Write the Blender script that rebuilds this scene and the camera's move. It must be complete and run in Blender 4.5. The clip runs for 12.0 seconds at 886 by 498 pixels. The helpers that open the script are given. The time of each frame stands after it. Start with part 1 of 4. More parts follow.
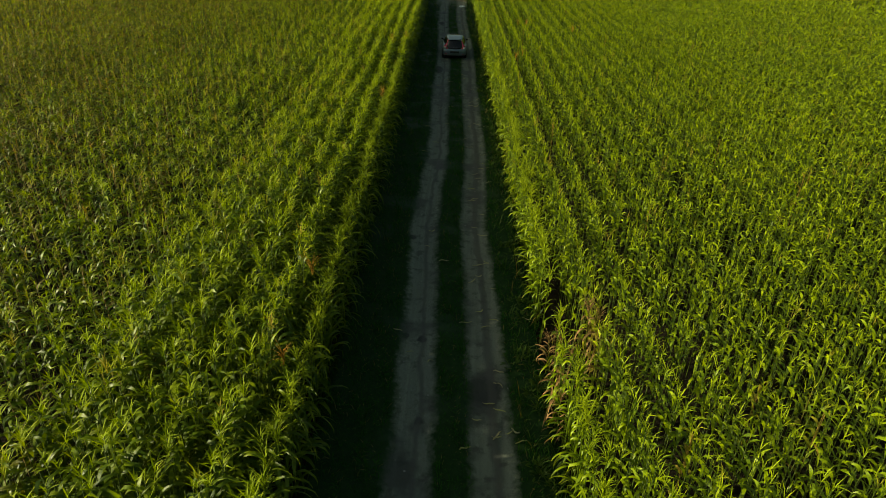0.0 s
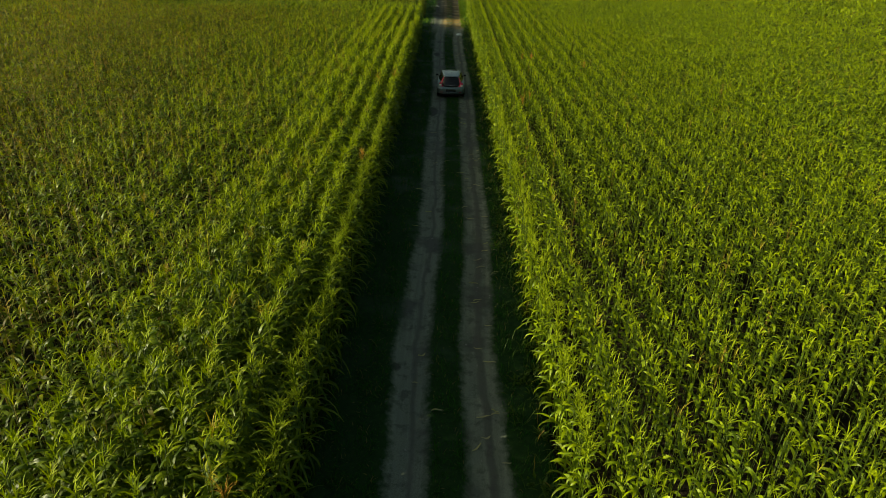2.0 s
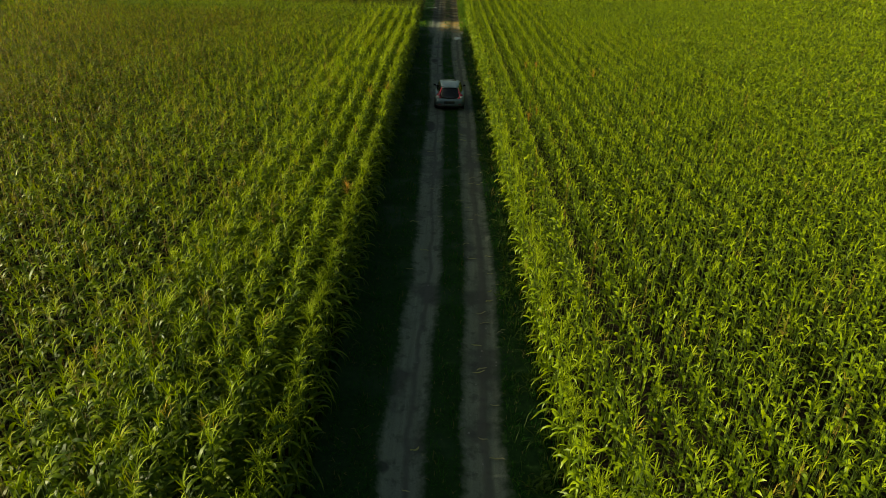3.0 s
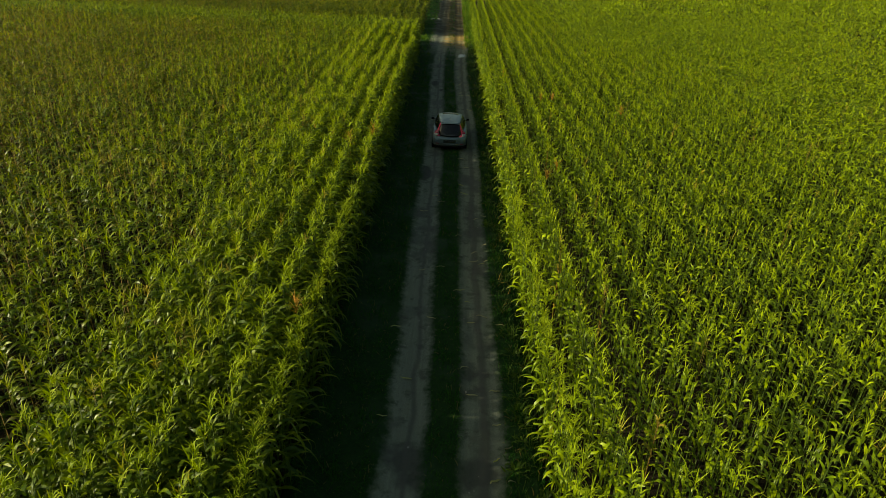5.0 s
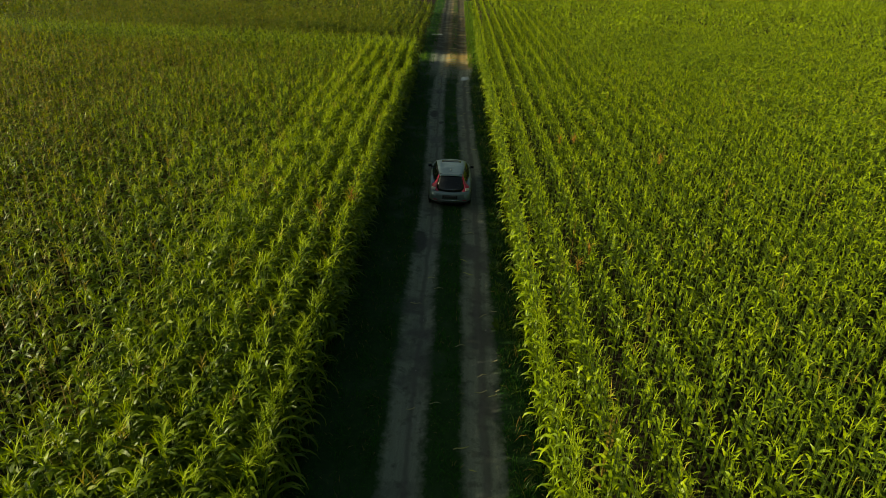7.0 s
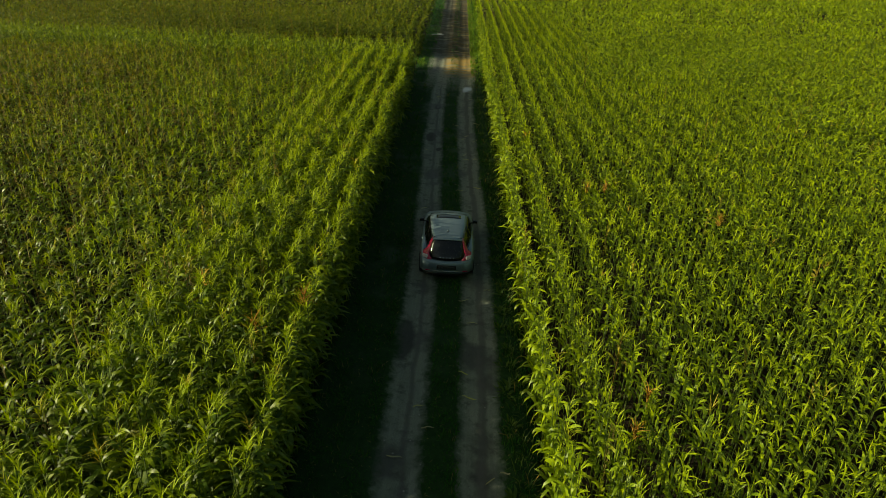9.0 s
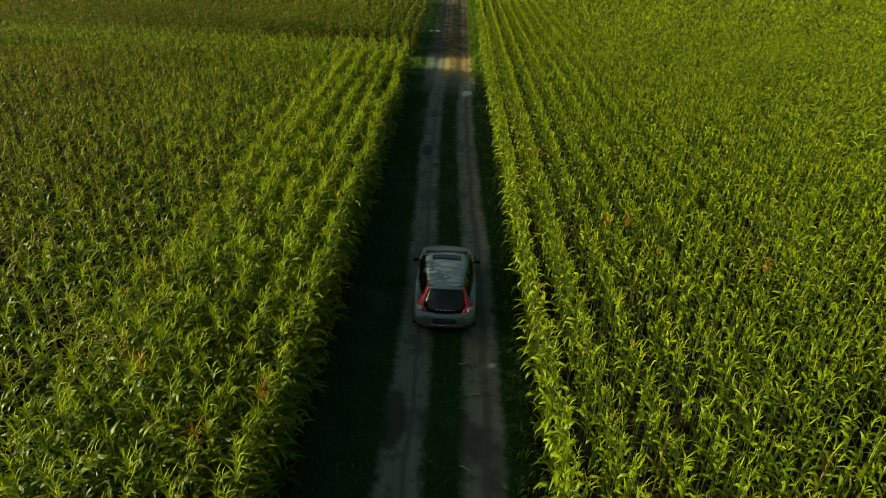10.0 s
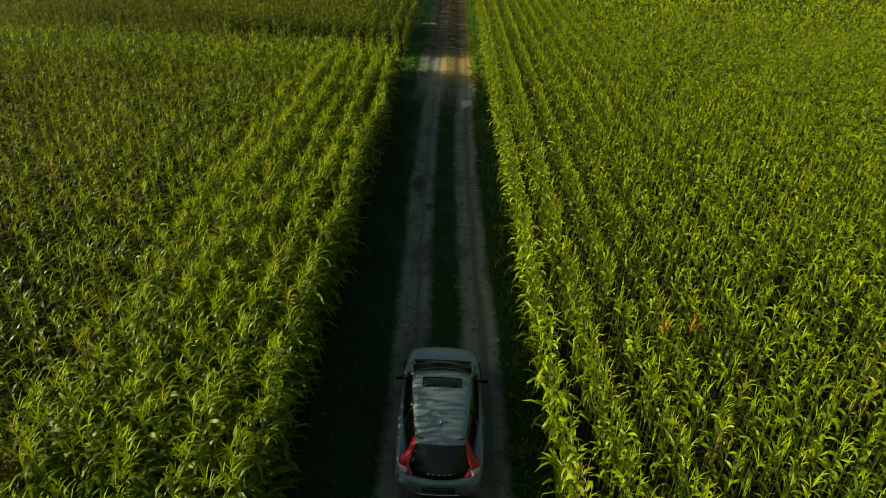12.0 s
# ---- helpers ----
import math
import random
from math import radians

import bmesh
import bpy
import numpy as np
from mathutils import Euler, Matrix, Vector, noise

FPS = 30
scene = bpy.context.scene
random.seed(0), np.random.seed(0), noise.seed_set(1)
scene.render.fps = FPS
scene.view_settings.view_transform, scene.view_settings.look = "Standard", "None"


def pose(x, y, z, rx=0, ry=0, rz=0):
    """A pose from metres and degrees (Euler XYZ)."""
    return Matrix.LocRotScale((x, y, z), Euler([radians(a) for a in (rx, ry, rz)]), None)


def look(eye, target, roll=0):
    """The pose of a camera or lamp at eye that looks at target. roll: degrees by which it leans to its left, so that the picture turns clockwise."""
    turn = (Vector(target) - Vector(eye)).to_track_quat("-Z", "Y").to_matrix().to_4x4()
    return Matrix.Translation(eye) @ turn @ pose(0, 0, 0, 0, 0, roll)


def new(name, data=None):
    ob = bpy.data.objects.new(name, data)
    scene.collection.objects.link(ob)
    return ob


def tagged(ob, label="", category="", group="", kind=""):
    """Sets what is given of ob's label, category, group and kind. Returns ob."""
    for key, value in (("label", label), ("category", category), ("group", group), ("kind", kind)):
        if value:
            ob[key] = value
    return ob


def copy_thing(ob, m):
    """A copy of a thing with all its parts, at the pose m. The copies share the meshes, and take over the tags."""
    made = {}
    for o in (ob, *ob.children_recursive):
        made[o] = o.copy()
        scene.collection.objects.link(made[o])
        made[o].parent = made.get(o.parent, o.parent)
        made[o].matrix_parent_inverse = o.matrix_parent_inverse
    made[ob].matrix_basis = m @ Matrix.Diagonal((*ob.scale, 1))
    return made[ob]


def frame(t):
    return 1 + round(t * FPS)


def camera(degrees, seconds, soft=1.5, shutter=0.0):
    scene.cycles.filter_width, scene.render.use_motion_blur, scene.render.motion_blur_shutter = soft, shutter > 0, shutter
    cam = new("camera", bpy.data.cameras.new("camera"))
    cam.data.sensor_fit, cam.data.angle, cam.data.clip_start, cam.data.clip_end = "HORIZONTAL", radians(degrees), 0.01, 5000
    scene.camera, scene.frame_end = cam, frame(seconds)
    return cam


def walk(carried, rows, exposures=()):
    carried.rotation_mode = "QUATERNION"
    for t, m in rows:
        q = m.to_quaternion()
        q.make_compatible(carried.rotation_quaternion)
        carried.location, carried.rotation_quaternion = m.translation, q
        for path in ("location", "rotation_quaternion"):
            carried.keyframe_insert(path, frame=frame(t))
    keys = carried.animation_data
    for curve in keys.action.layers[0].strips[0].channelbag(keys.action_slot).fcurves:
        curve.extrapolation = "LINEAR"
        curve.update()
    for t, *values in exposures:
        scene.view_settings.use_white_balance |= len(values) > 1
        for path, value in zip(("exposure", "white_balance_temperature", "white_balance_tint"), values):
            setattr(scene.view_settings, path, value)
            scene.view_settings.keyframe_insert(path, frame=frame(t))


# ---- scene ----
cam = camera(70.0, 12.0, 0.82, 0.12)
PATH = [
    (0, (0.108, 3.679, 9.704), (0.074, 5.427, 8.733), 2.3),
    (0.5, (0.094, 5.019, 9.675), (0.06, 6.779, 8.725), 2.2),
    (1, (0.096, 6.471, 9.646), (0.061, 8.239, 8.713), 2.2),
    (1.5, (0.07, 7.968, 9.638), (0.036, 9.74, 8.71), 2.2),
    (2, (-0.006, 9.606, 9.643), (-0.035, 11.38, 8.72), 2.1),
    (2.5, (-0.047, 11.22, 9.622), (-0.072, 12.992, 8.695), 2.0),
    (2.6, (-0.054, 11.55, 9.618), (-0.075, 13.323, 8.694), 1.9),
    (3, (-0.062, 12.854, 9.6), (-0.089, 14.627, 8.674), 1.9),
    (3.2, (-0.059, 13.498, 9.599), (-0.088, 15.269, 8.67), 1.9),
    (4.8, (-0.007, 18.603, 9.636), (-0.04, 20.38, 8.718), 2.9),
    (5, (-0.007, 19.22, 9.636), (-0.041, 20.997, 8.72), 2.9),
    (5.5, (-0.015, 20.698, 9.633), (-0.054, 22.479, 8.722), 2.8),
    (6, (-0.014, 22.227, 9.634), (-0.059, 24.01, 8.731), 2.7),
    (6.5, (-0.045, 23.727, 9.648), (-0.091, 25.512, 8.748), 2.6),
    (7, (-0.085, 25.315, 9.679), (-0.132, 27.101, 8.78), 2.6),
    (7.2, (-0.094, 25.911, 9.685), (-0.141, 27.696, 8.784), 2.6),
    (8.8, (-0.13, 30.944, 9.708), (-0.182, 32.718, 8.786), 2.7),
    (9, (-0.14, 31.587, 9.709), (-0.193, 33.36, 8.784), 2.7),
    (9.5, (-0.187, 33.187, 9.712), (-0.24, 34.954, 8.775), 2.6),
    (10, (-0.241, 34.804, 9.724), (-0.291, 36.564, 8.776), 2.5),
    (10.5, (-0.302, 36.323, 9.738), (-0.347, 38.074, 8.773), 2.6),
    (11, (-0.353, 37.851, 9.742), (-0.396, 39.593, 8.761), 2.6),
    (11.5, (-0.403, 39.236, 9.73), (-0.443, 40.971, 8.737), 2.6),
    (12, (-0.455, 40.549, 9.718), (-0.493, 42.283, 8.723), 2.6),
]
walk(cam, [(t, look(eye, target, roll)) for t, eye, target, roll in PATH], [(0.0, 0.52, 7600, -12), (12.0, 0.52, 7600, -12)])

# ---------------------------------------------------------------- light
SUN_ELEV, SUN_AZ = 18.8, 189.0      # degrees; azimuth of the sun's place, counted from +x towards +y
world = bpy.data.worlds.new("sky")
scene.world = world
world.use_nodes = True
wn = world.node_tree
sky = wn.nodes.new("ShaderNodeTexSky")
sky.sky_type = "NISHITA"
sky.sun_disc = False
sky.dust_density, sky.ozone_density = 3.0, 0.3
sky.sun_elevation = radians(SUN_ELEV)
sky.sun_rotation = radians(90 - SUN_AZ)
wn.links.new(sky.outputs[0], wn.nodes["Background"].inputs[0])
wn.nodes["Background"].inputs[1].default_value = 0.056
sun = new("sun", bpy.data.lights.new("sun", "SUN"))
sun.data.energy, sun.data.angle, sun.data.color = 4.85, radians(0.8), (1.0, 0.86, 0.70)
_d = Vector((math.cos(radians(SUN_AZ)) * math.cos(radians(SUN_ELEV)), math.sin(radians(SUN_AZ)) * math.cos(radians(SUN_ELEV)), math.sin(radians(SUN_ELEV))))
sun.matrix_world = look(_d * 60 + Vector((0, 40, 0)), (0, 40, 0))

# ---------------------------------------------------------------- plan
SLOPE, OFF = -0.0243, 0.58          # the track's middle line: x = OFF + SLOPE * y


def xc(y):
    return OFF + SLOPE * y


LEFT_RUT, RIGHT_RUT = (-1.20, -0.30), (0.44, 1.36)
LEFT_ROW, RIGHT_ROW = -2.92, 2.24   # first corn rows
ROW = 0.75
RIGHT_PITCH = 0.84
FIELD_END, NEXT_FIELD = 71.8, 75.7  # headland rows between the two fields
LANE_A, LANE_B = 77.7, 82.2         # open lane that leaves the track
rng = np.random.default_rng(7)


def wander(y):
    """How far the two ruts stray sideways from the middle line."""
    return np.interp(y, (8, 15, 19, 23, 26.5, 30, 36, 42, 47, 52, 57, 62, 68, 76), (-0.08, -0.08, -0.12, -0.20, -0.05, 0.08, 0.06, 0.05, 0.12, 0.10, -0.02, -0.12, -0.16, -0.10))


# damp and dark spots on the ruts: across, along, half width, half length, share
DAMP = [(0.82, 14.7, 0.50, 0.55, 1.0), (-0.63, 13.65, 0.13, 0.13, 1.0), (-0.66, 16.5, 0.14, 0.17, 1.0), (-1.08, 16.6, 0.12, 0.15, 1.0), (-1.2, 20.4, 0.11, 0.13, 1.0),
        (-1.13, 21.9, 0.15, 0.17, 1.0), (0.39, 21.9, 0.12, 0.15, 1.0), (-1.02, 45.1, 0.30, 1.1, 1.0), (-0.87, 62.4, 0.30, 0.9, 1.0), (-0.45, 60.5, 0.16, 0.3, 1.0), (-0.69, 68.1, 0.2, 0.6, 1.0),
        (0.90, 40.3, 0.45, 2.6, 0.45), (-0.72, 41.6, 0.35, 1.6, 0.4), (0.85, 44.6, 0.4, 1.4, 0.4)]

# ---------------------------------------------------------------- materials


def material(name):
    m = bpy.data.materials.new(name)
    m.use_nodes = True
    nt = m.node_tree
    nt.nodes.clear()
    return m, nt, nt.nodes.new("ShaderNodeOutputMaterial")


def node(nt, kind, ins=None, **props):
    n = nt.nodes.new(kind)
    for k, v in props.items():
        setattr(n, k, v)
    for k, v in (ins or {}).items():
        if isinstance(v, bpy.types.NodeSocket):
            nt.links.new(v, n.inputs[k])
        else:
            n.inputs[k].default_value = v
    return n


def math_node(nt, op, a, b=0.0, clamp=False):
    n = node(nt, "ShaderNodeMath", {0: a, 1: b}, operation=op)
    n.use_clamp = clamp
    return n.outputs[0]


def mix_rgb(nt, fac, a, b, blend="MIX"):
    n = nt.nodes.new("ShaderNodeMix")
    n.data_type, n.blend_type = "RGBA", blend
    for i, v in ((0, fac), (6, a), (7, b)):
        if isinstance(v, bpy.types.NodeSocket):
            nt.links.new(v, n.inputs[i])
        else:
            n.inputs[i].default_value = v
    return n.outputs[2]


def ramp(nt, fac, stops):
    n = nt.nodes.new("ShaderNodeValToRGB")
    els = n.color_ramp.elements
    while len(els) < len(stops):
        els.new(0.5)
    for e, (p, c) in zip(els, stops):
        e.position, e.color = p, c if len(c) == 4 else (*c, 1)
    nt.links.new(fac, n.inputs[0])
    return n.outputs[0]


def noise_tex(nt, scale, detail=3.0, rough=0.55, vec=None):
    ins = {"Scale": scale, "Detail": detail, "Roughness": rough}
    if vec is not None:
        ins["Vector"] = vec
    return node(nt, "ShaderNodeTexNoise", ins).outputs[0]


def where(nt):
    return node(nt, "ShaderNodeNewGeometry").outputs["Position"]


def leaf_material(name, stops, dry=(0.36, 0.22, 0.045), single=False, through_share=0.32, gloss=0.42, shine=0.3):
    """Green blade: a colour by piece, broad patches over the field, some light passing through."""
    m, nt, out = material(name)
    geo = node(nt, "ShaderNodeNewGeometry")
    if single:
        rnd = node(nt, "ShaderNodeObjectInfo").outputs["Random"]
    else:
        rnd = geo.outputs["Random Per Island"]
    broad = noise_tex(nt, 0.22, 3.0, 0.6, geo.outputs["Position"])
    clump = node(nt, "ShaderNodeMapRange", {0: noise_tex(nt, 3.2, 1.0, 0.5, geo.outputs["Position"]), 1: 0.36, 2: 0.64}).outputs[0]
    fac = math_node(nt, "ADD", math_node(nt, "MULTIPLY", rnd, 0.42), math_node(nt, "MULTIPLY", broad, 0.28))
    fac = math_node(nt, "ADD", fac, math_node(nt, "MULTIPLY", clump, 0.34))
    col = ramp(nt, fac, stops)
    fine = noise_tex(nt, 38.0, 2.0, 0.6, geo.outputs["Position"])
    col = mix_rgb(nt, math_node(nt, "MULTIPLY", fine, 0.5), col, mix_rgb(nt, 1.0, col, (0.55, 0.62, 0.5, 1), "MULTIPLY"))
    if not single:
        at = node(nt, "ShaderNodeAttribute", attribute_name="dry").outputs["Fac"]
        col = mix_rgb(nt, at, col, (*dry, 1))
    bump = node(nt, "ShaderNodeBump", {"Height": noise_tex(nt, 60.0, 2.0, 0.6, geo.outputs["Position"]), "Strength": 0.45, "Distance": 0.005})
    p = node(nt, "ShaderNodeBsdfPrincipled", {"Base Color": col, "Roughness": gloss, "Normal": bump.outputs[0]})
    p.inputs["Specular IOR Level"].default_value = shine
    tr = node(nt, "ShaderNodeBsdfTranslucent", {"Color": mix_rgb(nt, 1.0, col, (1.22, 1.2, 0.42, 1), "MULTIPLY")})
    mx = node(nt, "ShaderNodeMixShader", {0: through_share, 1: p.outputs[0], 2: tr.outputs[0]})
    nt.links.new(mx.outputs[0], out.inputs[0])
    return m


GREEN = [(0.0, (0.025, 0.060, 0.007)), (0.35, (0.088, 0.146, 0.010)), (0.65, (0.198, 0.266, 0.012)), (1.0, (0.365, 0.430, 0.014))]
# lit copy of GREEN: the sun on the right-hand field is put into the colour
SUNLIT_GREEN = [(0.0, (0.050, 0.090, 0.008)), (0.35, (0.146, 0.216, 0.010)), (0.65, (0.268, 0.350, 0.011)), (1.0, (0.425, 0.500, 0.013))]
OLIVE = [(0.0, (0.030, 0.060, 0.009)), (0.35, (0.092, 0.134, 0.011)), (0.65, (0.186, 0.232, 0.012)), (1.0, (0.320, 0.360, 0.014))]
TASSEL = [(0.0, (0.235, 0.320, 0.011)), (0.8, (0.370, 0.455, 0.013)), (1.0, (0.44, 0.42, 0.013))]
RIPE = [(0.0, (0.110, 0.138, 0.010)), (0.8, (0.235, 0.265, 0.012)), (1.0, (0.31, 0.25, 0.018))]
leaf_mat = leaf_material("corn_leaf", GREEN, gloss=0.4, shine=0.3, through_share=0.42, dry=(0.125, 0.086, 0.018))
leaf_one = leaf_material("corn_leaf_edge", GREEN, single=True, gloss=0.4, shine=0.3, through_share=0.42)
sunlit_leaf_mat = leaf_material("sunny_corn_leaf", SUNLIT_GREEN, through_share=0.18)
sunlit_leaf_one = leaf_material("sunny_corn_leaf_edge", SUNLIT_GREEN, single=True, through_share=0.18)
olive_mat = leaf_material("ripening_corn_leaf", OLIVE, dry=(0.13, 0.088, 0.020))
ripe_mat = leaf_material("ripe_tassel", RIPE, through_share=0.3, gloss=0.7)
stalk_mat = leaf_material("corn_stalk", [(0.0, (0.045, 0.08, 0.004)), (1.0, (0.09, 0.13, 0.008))], through_share=0.08, gloss=0.5)
stalk_one = leaf_material("corn_stalk_edge", [(0.0, (0.045, 0.08, 0.004)), (1.0, (0.09, 0.13, 0.008))], single=True, through_share=0.08)
tassel_mat = leaf_material("corn_tassel", TASSEL, through_share=0.3, gloss=0.7)
tassel_one = leaf_material("corn_tassel_edge", TASSEL, single=True, through_share=0.3, gloss=0.7)
dry_one = leaf_material("withered_leaf", [(0.0, (0.16, 0.14, 0.03)), (0.45, (0.30, 0.18, 0.07)), (1.0, (0.46, 0.25, 0.12))], single=True, through_share=0.15, gloss=0.7)
ripe_one = leaf_material("ripe_orange_tassel", [(0.0, (0.46, 0.32, 0.03)), (0.5, (0.54, 0.29, 0.05)), (1.0, (0.56, 0.24, 0.08))], single=True, through_share=0.3, gloss=0.7)
grass_mat = leaf_material("grass_blade", [(0.0, (0.018, 0.085, 0.010)), (0.6, (0.036, 0.132, 0.015)), (1.0, (0.07, 0.16, 0.019))], dry=(0.25, 0.2, 0.09), through_share=0.25, gloss=0.7, shine=0.08)
# two copies of one weed, sun and shade put into the colour: lit far, shaded near
sunlit_weed_mat = leaf_material("weed_leaf", [(0.0, (0.08, 0.17, 0.012)), (1.0, (0.20, 0.32, 0.018))], through_share=0.25, gloss=0.5)
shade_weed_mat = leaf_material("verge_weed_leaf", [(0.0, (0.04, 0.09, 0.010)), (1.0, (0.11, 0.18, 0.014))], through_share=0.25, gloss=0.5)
litter_mat = leaf_material("dry_leaf", [(0.0, (0.36, 0.33, 0.22)), (0.45, (0.46, 0.42, 0.24)), (1.0, (0.44, 0.46, 0.08))], single=True, through_share=0.1, gloss=0.7)


def track_material():
    m, nt, out = material("dirt_track")
    pos = where(nt)
    sep = node(nt, "ShaderNodeSeparateXYZ", {0: pos})
    u = node(nt, "ShaderNodeAttribute", attribute_name="across").outputs["Fac"]
    wob = math_node(nt, "MULTIPLY", math_node(nt, "SUBTRACT", noise_tex(nt, 0.6, 4.0, 0.6, pos), 0.5), 0.36)
    uw = math_node(nt, "ADD", u, wob)

    def band(mid, half, soft):
        d = math_node(nt, "ABSOLUTE", math_node(nt, "SUBTRACT", uw, mid))
        return math_node(nt, "DIVIDE", math_node(nt, "SUBTRACT", half, d), soft, True)

    ruts = math_node(nt, "MAXIMUM", band(-0.75, 0.58, 0.32), band(0.90, 0.58, 0.30))
    far = math_node(nt, "MULTIPLY", math_node(nt, "DIVIDE", math_node(nt, "SUBTRACT", sep.outputs[1], 70.0), 8.0, True), band(-0.1, 1.9, 0.3))
    ruts = math_node(nt, "MAXIMUM", ruts, far)
    stretched = node(nt, "ShaderNodeMapping", {0: pos, 3: (2.6, 0.10, 1.0)}).outputs[0]
    streak = noise_tex(nt, 4.0, 4.0, 0.6, stretched)
    dust = ramp(nt, streak, [(0.25, (0.136, 0.152, 0.122)), (0.55, (0.206, 0.228, 0.184)), (0.8, (0.28, 0.302, 0.240))])
    grit = noise_tex(nt, 55.0, 3.0, 0.7, pos)
    dust = mix_rgb(nt, 0.45, dust, ramp(nt, grit, [(0.3, (0.048, 0.054, 0.042)), (0.6, (0.255, 0.278, 0.222)), (0.8, (0.42, 0.44, 0.35))]))
    damp = ramp(nt, noise_tex(nt, 0.55, 4.0, 0.6, pos), [(0.51, (0, 0, 0)), (0.62, (1, 1, 1))])
    dust = mix_rgb(nt, math_node(nt, "MULTIPLY", damp, 0.75), dust, (0.055, 0.055, 0.05, 1))
    blot = ramp(nt, noise_tex(nt, 2.6, 5.0, 0.7, pos), [(0.54, (0, 0, 0)), (0.64, (1, 1, 1))])
    dust = mix_rgb(nt, math_node(nt, "MULTIPLY", blot, 0.6), dust, (0.06, 0.062, 0.052, 1))
    across = node(nt, "ShaderNodeMapping", {0: pos, 3: (0.22, 1.6, 1.0)}).outputs[0]
    # straw tint that also carries the sun patch's golden bars, painted into the colour
    sunny_straw = math_node(nt, "MULTIPLY", math_node(nt, "SUBTRACT", math_node(nt, "DIVIDE", math_node(nt, "SUBTRACT", sep.outputs[1], 75.5), 2.0, True), math_node(nt, "MULTIPLY", math_node(nt, "DIVIDE", math_node(nt, "SUBTRACT", sep.outputs[1], 83.0), 4.0, True), 0.15)), ramp(nt, noise_tex(nt, 1.7, 4.0, 0.65, across), [(0.40, (0, 0, 0)), (0.50, (1, 1, 1))]))
    sunny_straw = math_node(nt, "MULTIPLY", sunny_straw, math_node(nt, "DIVIDE", math_node(nt, "ADD", uw, 0.85), 0.5, True))
    dust = mix_rgb(nt, math_node(nt, "MULTIPLY", sunny_straw, 0.92), dust, (0.30, 0.20, 0.055, 1))
    # dark bars painted past the lane for the corn's shadow across the track
    shade_bars = math_node(nt, "MULTIPLY", math_node(nt, "DIVIDE", math_node(nt, "SUBTRACT", sep.outputs[1], 82.5), 2.0, True), ramp(nt, noise_tex(nt, 2.2, 4.0, 0.65, across), [(0.38, (0, 0, 0)), (0.46, (1, 1, 1))]))
    dust = mix_rgb(nt, math_node(nt, "MULTIPLY", shade_bars, 0.9), dust, (0.036, 0.036, 0.026, 1))
    tread = math_node(nt, "MAXIMUM", band(0.97, 0.13, 0.07), band(-0.66, 0.09, 0.07))
    tread = math_node(nt, "MULTIPLY", tread, math_node(nt, "DIVIDE", math_node(nt, "SUBTRACT", 76.0, sep.outputs[1]), 4.0, True))
    wet = node(nt, "ShaderNodeAttribute", attribute_name="damp").outputs["Fac"]
    wet = ramp(nt, math_node(nt, "ADD", wet, math_node(nt, "MULTIPLY", math_node(nt, "SUBTRACT", noise_tex(nt, 6.0, 4.0, 0.6, pos), 0.5), 0.5)), [(0.35, (0, 0, 0)), (0.6, (1, 1, 1))])
    dust = mix_rgb(nt, math_node(nt, "MULTIPLY", wet, 0.8), dust, (0.045, 0.046, 0.044, 1))
    dust = mix_rgb(nt, math_node(nt, "MULTIPLY", tread, 0.7), dust, (0.10, 0.098, 0.09, 1))
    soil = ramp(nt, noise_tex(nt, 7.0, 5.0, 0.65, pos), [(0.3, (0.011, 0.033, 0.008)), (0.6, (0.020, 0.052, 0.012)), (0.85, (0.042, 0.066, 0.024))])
    edge = ramp(nt, math_node(nt, "ADD", ruts, math_node(nt, "MULTIPLY", math_node(nt, "SUBTRACT", noise_tex(nt, 5.5, 5.0, 0.7, pos), 0.5), 1.3)), [(0.2, (0, 0, 0)), (0.85, (1, 1, 1))])
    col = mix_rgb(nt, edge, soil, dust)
    b1 = node(nt, "ShaderNodeBump", {"Height": noise_tex(nt, 22.0, 5.0, 0.7, pos), "Strength": 0.35, "Distance": 0.015})
    rough = ramp(nt, damp, [(0.0, (0.92, 0.92, 0.92)), (1.0, (0.55, 0.55, 0.55))])
    p = node(nt, "ShaderNodeBsdfPrincipled", {"Base Color": col, "Roughness": rough, "Normal": b1.outputs[0]})
    p.inputs["Specular IOR Level"].default_value = 0.15
    nt.links.new(p.outputs[0], out.inputs[0])
    return m


def soil_material():
    m, nt, out = material("field_soil")
    pos = where(nt)
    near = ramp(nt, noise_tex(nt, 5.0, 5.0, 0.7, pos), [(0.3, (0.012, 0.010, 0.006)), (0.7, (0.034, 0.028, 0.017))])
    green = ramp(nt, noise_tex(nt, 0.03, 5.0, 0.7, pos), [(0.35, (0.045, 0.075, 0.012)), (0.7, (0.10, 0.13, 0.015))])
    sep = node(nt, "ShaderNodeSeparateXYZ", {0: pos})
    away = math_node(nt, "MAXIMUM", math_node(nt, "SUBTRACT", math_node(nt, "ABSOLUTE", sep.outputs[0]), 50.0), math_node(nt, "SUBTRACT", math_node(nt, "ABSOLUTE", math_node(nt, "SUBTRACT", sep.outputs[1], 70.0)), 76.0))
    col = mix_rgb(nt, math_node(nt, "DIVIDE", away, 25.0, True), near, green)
    b = node(nt, "ShaderNodeBump", {"Height": noise_tex(nt, 9.0, 5.0, 0.7, pos), "Strength": 0.7, "Distance": 0.08})
    p = node(nt, "ShaderNodeBsdfPrincipled", {"Base Color": col, "Roughness": 0.95, "Normal": b.outputs[0], "Specular IOR Level": 0.1})
    nt.links.new(p.outputs[0], out.inputs[0])
    return m


